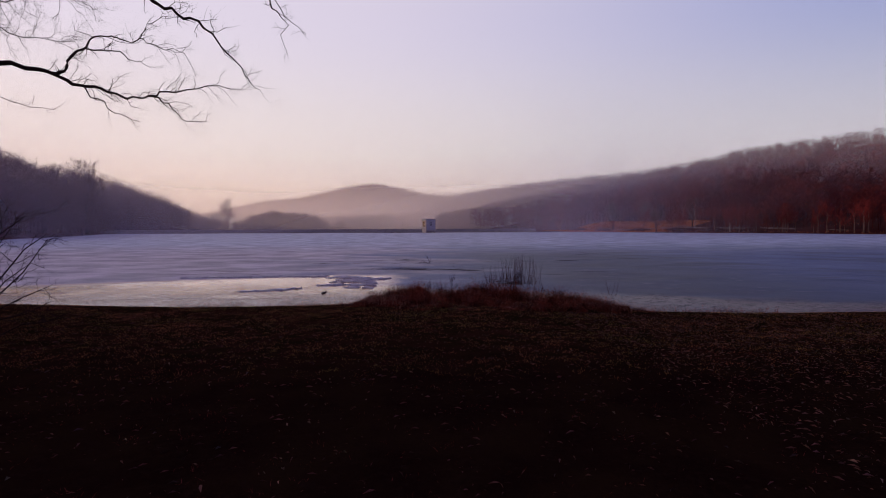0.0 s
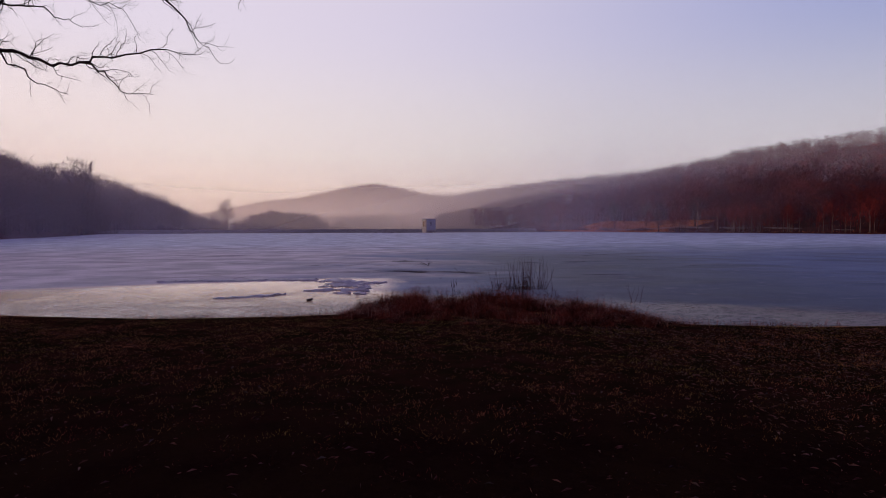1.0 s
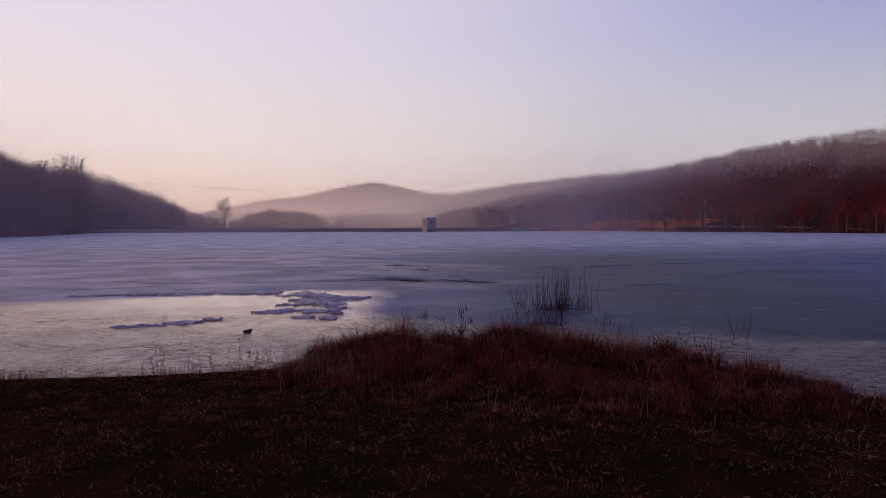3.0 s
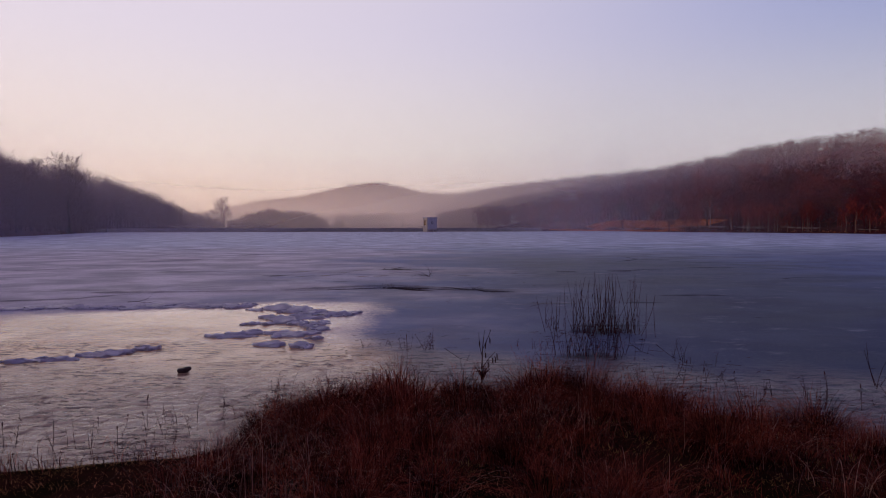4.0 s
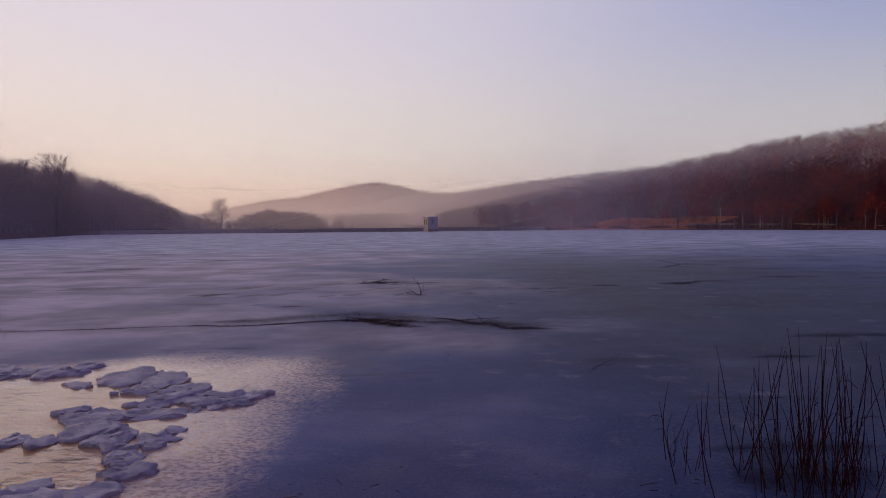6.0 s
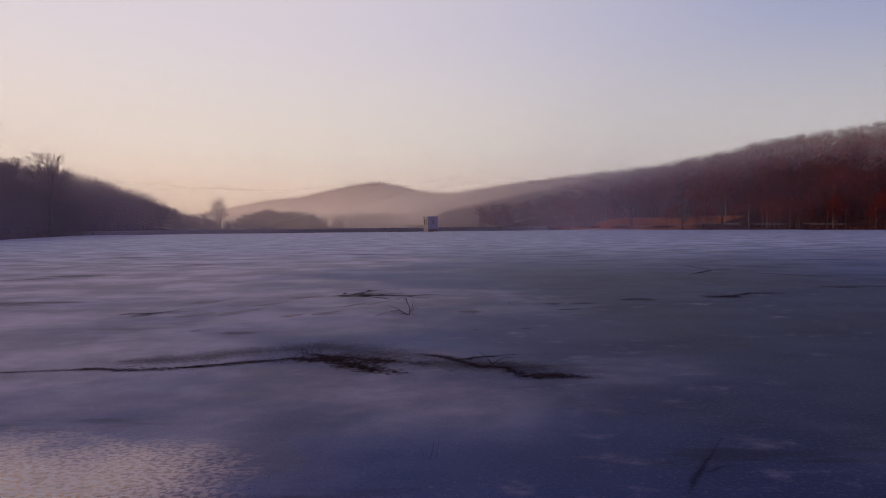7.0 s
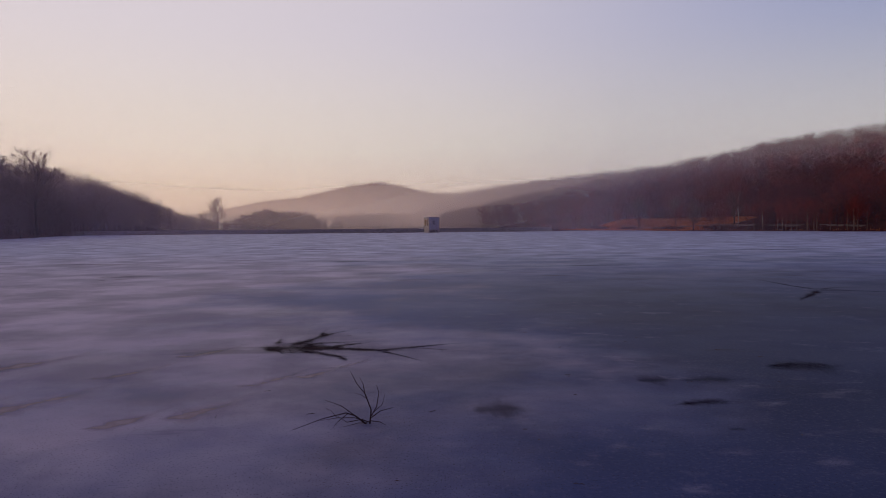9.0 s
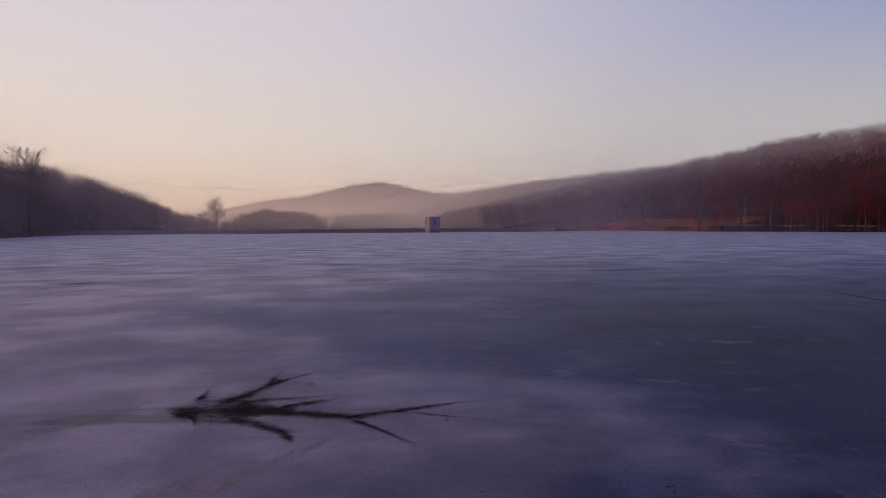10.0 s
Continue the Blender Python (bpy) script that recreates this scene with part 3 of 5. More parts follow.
# beyond the dam
n = 150
k = rng.uniform(0, 1, n)
xx, yy = -174 + 71 * k + rng.normal(0, 2, n), 478 + rng.uniform(0, 28, n)
tall = np.interp(k, [0, 0.12, 0.3, 0.45, 0.6, 0.9, 1.0], [7, 12, 14, 16.5, 14, 13, 7]) * rng.uniform(0.72, 1.05, n)
xx, yy = np.concatenate([xx, rng.uniform(-223, -191, 46), rng.uniform(-210, -84, 190)]), np.concatenate([yy, rng.uniform(486, 510, 46), rng.uniform(458, 490, 190)])
tall = np.concatenate([tall, rng.uniform(8, 14, 46), rng.uniform(3, 7, 190)])
woods("valley_copse", xx, yy, tall, 18, 13, 0.085, TWIG, 5, "hazy copse of bare trees in the valley below the dam", 0.30, 0.010, 0.03)
n = 120
xx, yy = rng.uniform(-106, -54, n), rng.uniform(575, 610, n)
woods("valley_thicket", xx, yy, rng.uniform(7, 15, n), 14, 12, 0.10, TWIG, 10, "misty thicket of bare trees beyond the copse", 0.34, 0.012, 0.03)
n = 500
xx, yy = rng.uniform(-420, 160, n), rng.uniform(700, 980, n)
woods("valley_woods", xx, yy, rng.uniform(9, 17, n), 8, 6, 0.25, TWIG, 6, "misty bare woods far down the valley")
n = 1900
xx, yy = rng.uniform(-900, 620, n), rng.normal(1510, 60, n)
woods("far_hill_woods", xx, yy, rng.uniform(2.5, 6, n), 9, 5, 0.40, TWIG, 8, "far woods along the crest of a hazy hill", 0.4, 0.011, 0.0)


def bare_tree_mesh(tall, trunk_r, forks, levels, twig_w, spread, seed, first=0.25):
    """Trunk and crown of one bare tree, standing at the origin: limbs fork again and again into fine twigs."""
    rng = random.Random(seed)
    stem, crown = bmesh.new(), bmesh.new()
    pts = [Vector((0, 0, -0.4))]
    for f in range(1, 6):
        pts.append(Vector((rng.gauss(0, 0.010) * tall * f / 3, rng.gauss(0, 0.010) * tall * f / 3, tall * 0.62 * f / 5)))
    tube(stem, pts, [trunk_r * (1.25 if k == 0 else 1 - 0.13 * k) for k in range(6)], 6)

    def limb(p, way, ln, r, level):
        line = [p]
        for _ in range(3):
            way = (way + Vector((rng.gauss(0, 0.13), rng.gauss(0, 0.13), rng.gauss(0.05, 0.09)))).normalized()
            line.append(line[-1] + way * ln / 3)
        if level < levels - 1:
            tube(crown, line, [r, r * 0.85, r * 0.68, r * 0.5], 4 if level < 2 else 3)
        else:
            side = way.cross(Vector((rng.gauss(0, 1), rng.gauss(0, 1), rng.gauss(0, 1)))).normalized() * r
            v = [crown.verts.new(q) for q in (line[0] - side, line[0] + side, line[2] + side * 0.7, line[2] - side * 0.7, line[3])]
            crown.faces.new(v[:4])
            crown.faces.new((v[3], v[2], v[4]))
            return
        for k in range(forks + (level == 0)):
            u = 3.0 if k == 0 else rng.uniform(0.7, 2.95)
            q = line[min(int(u), 2)].lerp(line[min(int(u), 2) + 1], u - min(int(u), 2))
            turn = Vector((rng.gauss(0, 1), rng.gauss(0, 1), rng.gauss(0, 0.6)))
            limb(q, (way + turn * (spread * 0.6 if k == 0 else spread * 1.25)).normalized(), ln * rng.uniform(0.48, 0.78), max(r * 0.58, twig_w), level + 1)

    for k in range(9):
        f = first + (1 - first) * k / 8
        i = min(int(f * 5), 4)
        p = pts[i].lerp(pts[i + 1], f * 5 - i)
        ang = k * 2.4 + rng.uniform(-0.4, 0.4)
        lift = 1.0 + 1.6 * f
        limb(p, Vector((math.cos(ang), math.sin(ang), lift)).normalized() if k < 8 else Vector((0, 0, 1)), tall * rng.uniform(0.24, 0.32) * (1.15 - 0.3 * f), trunk_r * (0.55 - 0.2 * f), 0)
    return stem, crown


def tree_kind(name, label, bark, twig, *args):
    top = new(name)
    stem, crown = bare_tree_mesh(*args)
    part("trunk", stem, bark, top, smooth=True)
    part("crown", crown, twig, top)
    return tagged(top, label, "tree", "bare trees round the lake")


def ground_at(x, y):
    return float(land(np.array([x]), np.array([y]))[0])


def plant(proto, x, y, size=1.0, turn=0.0, used=set()):
    m = pose(x, y, ground_at(x, y), 0, 0, turn)
    if proto.name not in used:
        used.add(proto.name)
        proto.matrix_basis, proto.scale = m, (size, size, size)
        proto["base"] = size
        return proto
    ob = copy_thing(proto, m)
    ob.scale = (size, size, size)
    return ob


rng = random.Random(21)
vase = tree_kind("bare_tree", "tall bare poplar standing above the wooded bank", BARK, TWIG, 20, 0.30, 4, 5, 0.026, 0.42, 3, 0.30)
plant(vase, -147, 238, 1.48)
for x, y, s in ((-158, 236, 1.25), (-168, 226, 1.0)):
    plant(vase, x, y, s, rng.uniform(0, 360))
oak = tree_kind("bare_tree", "bare round-crowned tree at the water's edge", BARK, TWIG, 11, 0.24, 5, 4, 0.028, 0.55, 5, 0.22)
for x, y, s in ((93.5, 256, 0.95), (88.5, 304, 1.35), (100, 290, 1.1), (-128, 205, 0.9), (-152, 262, 0.8), (112, 262, 1.2), (-172, 300, 1.4), (-180, 320, 1.5), (-186, 340, 1.6), (-196, 352, 1.7), (-205, 365, 1.8), (-190, 372, 1.4),
                (-181, 380, 1.2), (-215, 350, 1.8), (-160, 285, 1.3), (-168, 270, 1.1), (-176, 282, 1.1), (-162, 255, 1.0), (-174, 390, 0.9)):
    plant(oak, x, y, s, rng.uniform(0, 360))
birch = tree_kind("birch_tree", "slender pale-barked birch on the eastern shore", PALE_BARK, RUSSET, 17, 0.17, 2, 4, 0.028, 0.34, 9, 0.45)
for x, y, s in ((111, 257, 1.1), (108, 262, 1.0), (114.5, 246, 0.75), (66.5, 331, 0.95), (122, 282, 1.0), (117, 238, 0.7)):
    plant(birch, x, y, s, rng.uniform(0, 360))
young = tree_kind("alder_tree", "thin young tree with a pale trunk on the eastern shore", ALDER_BARK, RUSSET, 10, 0.12, 4, 3, 0.026, 0.42, 12, 0.35)
for k in range(54):
    f = rng.random()
    y = 150 + 108 * f
    x = float(np.interp(y, EAST_Y, EAST_X)) + rng.uniform(-1, 9)
    plant(young, x, y, rng.uniform(0.6, 1.25), rng.uniform(0, 360))
for k in range(10):
    y = rng.uniform(258, 325)
    plant(young, float(np.interp(y, EAST_Y, EAST_X)) + rng.uniform(6, 20), y, rng.uniform(0.6, 1.1), rng.uniform(0, 360))
lone = tree_kind("bare_tree", "hazy broad bare tree beyond the dam", BARK, TWIG, 20, 0.35, 4, 5, 0.034, 0.50, 15, 0.15)
for x, y, s in ((-182, 488, 1.3), (-142, 486, 0.8)):
    plant(lone, x, y, s, rng.uniform(0, 360))


def conifer(tall, seed):
    rng = random.Random(seed)
    top = new("conifer")
    bm = bmesh.new()
    tube(bm, [(0, 0, -0.4), (0, 0, tall * 0.9)], [tall * 0.014, 0.03], 5)
    part("trunk", bm, BARK, top)
    bm = bmesh.new()
    for _ in range(420):
        f = rng.random() ** 0.7
        r, a = tall * 0.20 * f * rng.uniform(0.6, 1.1), rng.uniform(0, 6.28)
        z = tall * (1 - 0.86 * f)
        p, q = Vector((0, 0, z + r * 0.25)), Vector((r * math.cos(a), r * math.sin(a), z - r * 0.25))
        s = Vector((-math.sin(a), math.cos(a), rng.uniform(-0.4, 0.4))) * tall * 0.018
        v = [bm.verts.new(c) for c in (p, p.lerp(q, 0.6) - s, q, p.lerp(q, 0.6) + s)]
        bm.faces.new(v)
    part("crown", bm, NEEDLE, top)
    return tagged(top, "dark conifer standing out of bare woods", "tree", "conifers on the hill")


fir = conifer(15, 3)
for x, y, s in ((86, 500, 1.0), (92, 510, 0.8), (455, 740, 0.9), (436, 742, 1.2), (505, 735, 1.1), (515, 738, 0.9)):
    plant(fir, x, y, s, rng.uniform(0, 360))

# dry grass, path and shrubs along the eastern shore
nrng = np.random.default_rng(31)
n = 34000
yy = np.where(nrng.uniform(0, 1, n) < 0.985, nrng.uniform(262, 335, n), nrng.uniform(150, 262, n))
xx = np.interp(yy, EAST_Y, EAST_X) - 4 + nrng.uniform(0, 1, n) ** 1.1 * 31
v, q = blades(n, np.stack([xx, yy, land(xx, yy) - 0.05], 1), nrng.uniform(0.25, 0.65, n), np.full(n, 0.11), nrng.uniform(0.2, 0.8, n), 1, nrng)
keep = (land(xx, yy) > 0.02)
q = q[keep]
tagged(sheet("dry_grass", v, q, STRAW), "dry orange grass along the eastern shore", "grass", kind="stuff")

py_ = np.linspace(165, 318, 60)
px_ = np.interp(py_, EAST_Y, EAST_X) + 15 + 2.5 * np.sin(py_ / 17)
rows = [np.stack([px_ + o, py_ + o * 0.4, land(px_ + o, py_ + o * 0.4) + 0.28], 1) for o in (-0.8, -0.3, 0.3, 0.8)]
v = np.stack(rows, 1).reshape(-1, 3)
k = (np.arange(59)[:, None] * 4 + np.arange(3)[None, :]).ravel()
tagged(sheet("footpath", v, np.stack([k, k + 1, k + 5, k + 4], 1), PATHWAY, smooth=True), "frosty pale gravel path above the shore", "path", kind="structure")


def shrub(name, tall, stems, seed, label, mat=TWIG, thick=0.02):
    rng = random.Random(seed)
    top = new(name)
    for k in range(stems):
        bm = bmesh.new()
        p, way = Vector((rng.gauss(0, 0.12), rng.gauss(0, 0.12), -0.1)), Vector((rng.gauss(0, 0.5), rng.gauss(0, 0.5), 1)).normalized()
        line = [p]
        for _ in range(5):
            way = (way + Vector((rng.gauss(0, 0.18), rng.gauss(0, 0.18), 0.05))).normalized()
            line.append(line[-1] + way * tall / 5)
        tube(bm, line, [thick * (1 - 0.17 * s) for s in range(6)], 4)
        for _ in range(9):
            s = rng.uniform(1.2, 4.9)
            a = line[int(s)].lerp(line[int(s) + 1], s % 1)
            d = (way + Vector((rng.gauss(0, 0.5), rng.gauss(0, 0.5), rng.gauss(0.1, 0.3)))).normalized()
            tube(bm, [a, a + d * tall * 0.14, a + d * tall * 0.25 + Vector((0, 0, rng.uniform(-0.05, 0.08) * tall))], [thick * 0.4, thick * 0.28, thick * 0.1], 3)
        part("stem", bm, mat, top)
    return tagged(top, label, "shrub", "shrubs on the shore")


low = shrub("shrub", 3.2, 9, 4, "dark bare shrub at the foot of the wooded bank", BARK, 0.05)
for x, y, s in ((-140, 228, 1.0), (-137, 224, 0.8), (-133, 216, 0.7), (-120, 186, 0.8), (90, 262, 0.6), (89, 286, 0.8), (100, 246, 0.7)):
    plant(low, x, y, s, rng.uniform(0, 360))


# ---- the dam, its railing and lamps, the intake tower ----
A, B = Vector((-172, 286.5, 0)), Vector((48, 300.5, 0))
along = (B - A).normalized()
across = Vector((-along.y, along.x, 0))
n = 160
prof = [(-1.0, -0.3), (0.4, 0.15), (2.2, 0.95), (4.0, 1.6), (4.4, 1.85), (10, 1.9), (14, 0.6)]
nr = np.random.default_rng(5)
v = []
for k in range(n + 1):
    p = A.lerp(B, k / n)
    for o, z in prof:
        j = nr.normal(0, 0.16, 2) if 0 < o < 4.2 else (0, 0)
        v.append((*(p + across * (o + j[0]))[:2], z + 0.6 * j[1]))
c = len(prof)
k = (np.arange(n)[:, None] * c + np.arange(c - 1)[None, :]).ravel()
tagged(sheet("dam", v, np.stack([k, k + c, k + c + 1, k + 1], 1), STONE), "low stone-faced dam across the lake's far end", "dam", kind="structure")

rail = tagged(new("railing"), "thin steel railing along the dam crest", "railing")
for z in (0.55, 1.05):
    bm = bmesh.new()
    tube(bm, [A + across * 5 + Vector((0, 0, 1.85 + z)), B + across * 5 + Vector((0, 0, 1.85 + z))], [0.045, 0.045], 5)
    part("rail", bm, STEEL, rail)
bm = bmesh.new()
box(bm, (0.09, 0.09, 1.15), pose(0, 0, 0.55), 0.01)
post = part("post", bm, STEEL, rail)
for k in range(56):
    ob = post if k == 0 else new("post", post.data)
    ob.parent = rail
    ob.location = A + across * 5 + along * (2 + k * 3.9) + Vector((0, 0, 1.85))


def street_lamp():
    top = new("street_lamp")
    bm = bmesh.new()
    tube(bm, [(0, 0, -0.1), (0, 0, 0.9), (0, 0, 5.2)], [0.13, 0.10, 0.06], 6)
    part("pole", bm, STEEL, top)
    bm = bmesh.new()
    tube(bm, [(0, 0, 5.15), (0, -0.25, 5.4), (0, -0.8, 5.5)], [0.05, 0.045, 0.04], 5)
    part("arm", bm, STEEL, top)
    bm = bmesh.new()
    box(bm, (0.28, 0.65, 0.16), pose(0, -1.0, 5.5), 0.04)
    part("head", bm, STEEL, top)
    return tagged(top, "slim steel street lamp on the dam crest", "street lamp", "lamps on the dam")


first = street_lamp()
for k, x in enumerate((-98.7, -71.3, -45.6, -21.4)):
    p = A + along * ((x - A.x) / along.x) + across * 7
    m = pose(p.x, p.y, 1.86)
    if k == 0:
        first.matrix_basis = m
    else:
        copy_thing(first, m)

# intake tower: a box on piers, turned towards the western shore
tower = new("intake_tower")
tower.matrix_basis = pose(-7.6, 284.5, 0, 0, 0, 26)
bm = bmesh.new()
box(bm, (5.0, 5.0, 5.5), pose(0, 0, 3.75), 0.06)
part("wall", bm, CONCRETE, tower)
bm = bmesh.new()
box(bm, (5.3, 5.3, 0.3), pose(0, 0, 6.65), 0.05)
part("roof", bm, PANEL, tower, "flat grey roof slab")
bm = bmesh.new()
box(bm, (4.6, 0.08, 5.0), pose(0, -2.53, 3.8), 0.02)
part("cladding", bm, PANEL, tower, "blue-grey cladding sheet")
bm = bmesh.new()
box(bm, (1.1, 0.1, 1.5), pose(-0.1, -2.60, 4.3), 0.02)
pane = part("window", bm, STEEL, tower, "small louvred grey window")
for k in range(6):
    bm = bmesh.new()
    box(bm, (1.0, 0.06, 0.12), pose(-0.1, -2.68, 3.72 + 0.23 * k, 30))
    part("louvre", bm, PANEL, pane)
for y in (-0.9, 0.7):
    bm = bmesh.new()
    box(bm, (0.1, 0.75, 2.6), pose(-2.53, y, 4.3), 0.02)
    part("window", bm, PANE, tower, "tall narrow window, amber sunrise reflection in its colour")
for x in (-2.1, -0.7, 0.7, 2.1):
    for y in (-2.1, 2.1):
        bm = bmesh.new()
        box(bm, (0.55, 0.55, 2.0), pose(x, y, 0.1), 0.05)
        part("pier", bm, CONCRETE, tower)
bm = bmesh.new()
box(bm, (0.7, 4.9, 2.0), pose(-2.1, 0, 0.1), 0.04)
part("plinth", bm, CONCRETE, tower)
tagged(tower, "square concrete intake tower standing on piers in the ice", "tower")

bridge = new("footbridge")
bridge.matrix_basis = pose(-11.5, 291, 1.75, 0, 0, 118)
bm = bmesh.new()
box(bm, (7.0, 1.2, 0.16), pose(0, 0, 0.1), 0.02)
part("deck", bm, CONCRETE, bridge)
for y in (-0.55, 0.55):
    bm = bmesh.new()
    for z in (0.6, 1.1):
        tube(bm, [(-3.4, y, z), (3.4, y, z)], [0.04, 0.04], 5)
    part("rail", bm, STEEL, bridge)
    for k in range(5):
        bm = bmesh.new()
        box(bm, (0.08, 0.08, 1.05), pose(-3.3 + 1.65 * k, y, 0.65))
        part("post", bm, STEEL, bridge)
tagged(bridge, "short railed footbridge from the dam to the tower", "footbridge")

gantry = new("sluice_gantry")
gantry.matrix_basis = pose(-17.5, 295, 1.88) @ Matrix.Diagonal((0.8, 1, 0.62, 1))
bm = bmesh.new()
box(bm, (3.6, 1.6, 0.25), pose(0, 0, 1.75), 0.04)
part("top", bm, STEEL, gantry)
for x in (-1.3, 1.3):
    bm = bmesh.new()
    box(bm, (0.22, 1.2, 1.7), pose(x, 0, 0.8), 0.02)
    part("leg", bm, STEEL, gantry)
tagged(gantry, "dark steel sluice gantry on the dam crest", "gantry")

# ---- morning mist and haze over the valley: translucent sheets standing in arcs round the lake ----
# violet skylight and warm low-sun tint are put into the sheet colours
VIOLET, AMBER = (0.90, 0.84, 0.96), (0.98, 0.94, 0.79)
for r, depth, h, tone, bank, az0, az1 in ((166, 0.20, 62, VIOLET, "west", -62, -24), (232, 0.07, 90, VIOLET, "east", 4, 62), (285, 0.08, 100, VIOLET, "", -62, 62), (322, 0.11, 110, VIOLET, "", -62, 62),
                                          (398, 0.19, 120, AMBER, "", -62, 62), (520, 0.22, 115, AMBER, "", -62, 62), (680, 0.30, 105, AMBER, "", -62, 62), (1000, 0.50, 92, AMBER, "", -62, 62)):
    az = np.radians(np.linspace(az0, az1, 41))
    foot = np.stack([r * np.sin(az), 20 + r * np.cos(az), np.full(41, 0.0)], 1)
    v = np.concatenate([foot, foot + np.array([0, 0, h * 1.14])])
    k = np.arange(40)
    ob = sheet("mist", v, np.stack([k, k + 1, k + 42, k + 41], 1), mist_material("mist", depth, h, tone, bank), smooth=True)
    tagged(ob, "thin translucent sheet standing in for morning mist and haze", "mist", kind="stuff")


# ---- the bank: grass, leaves, sedge ----
rng = np.random.default_rng(11)


def scatter(n, x0, x1, y0, y1, rng, bias=1.0):
    x = rng.uniform(x0, x1, n)
    y = y0 + (y1 - y0) * rng.uniform(0, 1, n) ** bias
    return x, y


def turf(name, n, y0, y1, mat, per, low, high, label, bias=1.0, fine=1.0):
    hx, hy = scatter(n, -15, 15, y0, y1, rng, bias)
    keep = (shore_distance(hx, hy) > 0.05) & (rng.uniform(0, 1, n) < 0.6 + 0.35 * lumps(hx, hy, 0.6) + 0.2 * lumps(hx, hy, 2.1))
    hx, hy = hx[keep], hy[keep]
    own = np.repeat(np.arange(len(hx)), per)
    n = len(own)
    x, y = hx[own] + rng.normal(0, 0.06, n), hy[own] + rng.normal(0, 0.06, n)
    hgt = (low + high * rng.uniform(0, 1, len(hx)) ** 1.5)[own] * rng.uniform(0.6, 1.1, n)
    v, q = blades(n, np.stack([x, y, land(x, y) - 0.01], 1), hgt, rng.uniform(0.002, 0.0045, n) * fine, rng.uniform(0.3, 1.8, n), 1, rng)
    tagged(sheet(name, v, q, mat), label, "grass", kind="stuff")


turf("lawn_grass", 31000, 8.0, 20, LAWN, 13, 0.018, 0.040, "short dull olive winter grass along the shore", 0.66, 0.8)
turf("withered_grass", 5600, 1.5, 12, WITHERED, 10, 0.012, 0.045, "sparse withered brown grass on the dark bank", 0.9, 0.6)

# fallen leaves, curled a little
x, y = scatter(11000, -14, 14, 1.5, 16, rng, 1.1)
more = scatter(17000, 2.5, 15, 2.5, 16, rng)
x, y = np.concatenate([x, more[0]]), np.concatenate([y, more[1]])
n = len(x)
a, tilt, size = rng.uniform(0, 6.28, n), rng.uniform(-0.5, 0.5, n), 0.010 + 0.036 * rng.uniform(0, 1, n) ** 2
u = np.stack([np.cos(a), np.sin(a), tilt * 0.6], 1) * size[:, None]
s = np.stack([-np.sin(a), np.cos(a), rng.uniform(-0.6, 0.6, n)], 1) * size[:, None] * rng.choice([0.05, 0.07, 0.09, 0.12, 0.25], n)[:, None]
c = np.stack([x, y, land(x, y) + 0.045], 1)
curl = np.stack([np.zeros(n), np.zeros(n), size * 0.35], 1)
v = np.stack([c - u, c - u * 0.1 - s + curl, c + u, c - u * 0.1 + s + curl, c], 1).reshape(-1, 3)
k = np.arange(n)[:, None] * 5
tri = np.concatenate([k + np.array([[0, 1, 4]]), k + np.array([[1, 2, 4]]), k + np.array([[2, 3, 4]]), k + np.array([[3, 0, 4]])])
tagged(sheet("leaf_litter", v, tri, LEAF), "scattered curled brown leaves lying in the grass", "leaves", kind="stuff")

# tall sedge on the spit, in tussocks
hub = np.stack([rng.uniform(-2.9, 5.4, 330), rng.uniform(15.8, 21.7, 330)], 1)
front = np.interp(hub[:, 0], [-3, -2, 0, 3, 5.2], [18.0, 17.0, 16.0, 15.9, 16.8])
hub = np.concatenate([hub, np.stack([rng.uniform(-0.8, 2.8, 46), rng.uniform(20.9, 21.6, 46)], 1)])
front = np.concatenate([front, np.zeros(46)])
hub = hub[(shore_distance(hub[:, 0], hub[:, 1]) > -0.15) & (hub[:, 1] > front)]
hub = hub[rng.uniform(0, 1, len(hub)) < np.where(hub[:, 0] > 1.8, 1.0, 0.72 + 0.5 * lumps(hub[:, 0], hub[:, 1], 0.45))]
more = np.stack([rng.uniform(-3.0, -1.0, 46), rng.uniform(17.6, 20.9, 46)], 1)
hub = np.concatenate([hub, more[shore_distance(more[:, 0], more[:, 1]) > -0.1]])
per = 220
own = np.repeat(np.arange(len(hub)), per)
n = len(own)
off = rng.normal(0, 1, (n, 2)) * rng.uniform(0.07, 0.17, len(hub))[own][:, None]
p = hub[own] + off
hgt = (0.14 + 0.60 * rng.uniform(0, 1, len(hub)) ** 1.5)[own] * rng.uniform(0.45, 1.15, n)
crown = np.interp(p[:, 0], [-3, -2.2, -1.2, 0, 3, 5.2], [20.2, 19.2, 17.5, 16.4, 16.0, 16.8])
hgt *= np.interp(p[:, 1] - crown, [-0.5, 0.3], [0.42, 1.0])
hgt *= np.interp(p[:, 1], [15.8, 17.4, 19.0, 21.4], [0.4, 0.8, 1.05, 1.2]) * np.interp(p[:, 0], [-2.8, -1.5, 2.5, 5.0], [0.8, 1.0, 1.0, 0.6])
out = np.arctan2(off[:, 1], off[:, 0]) + rng.normal(0, 0.7, n)                 # each tussock arches outwards
v, q = blades(n, np.stack([p[:, 0], p[:, 1], np.maximum(land(p[:, 0], p[:, 1]), -0.02)], 1), hgt, rng.uniform(0.0016, 0.0038, n),
              np.abs(rng.normal(0.45, 0.4, n)) + np.hypot(off[:, 0], off[:, 1]) * 2.2, 3, rng, 0.9, out)
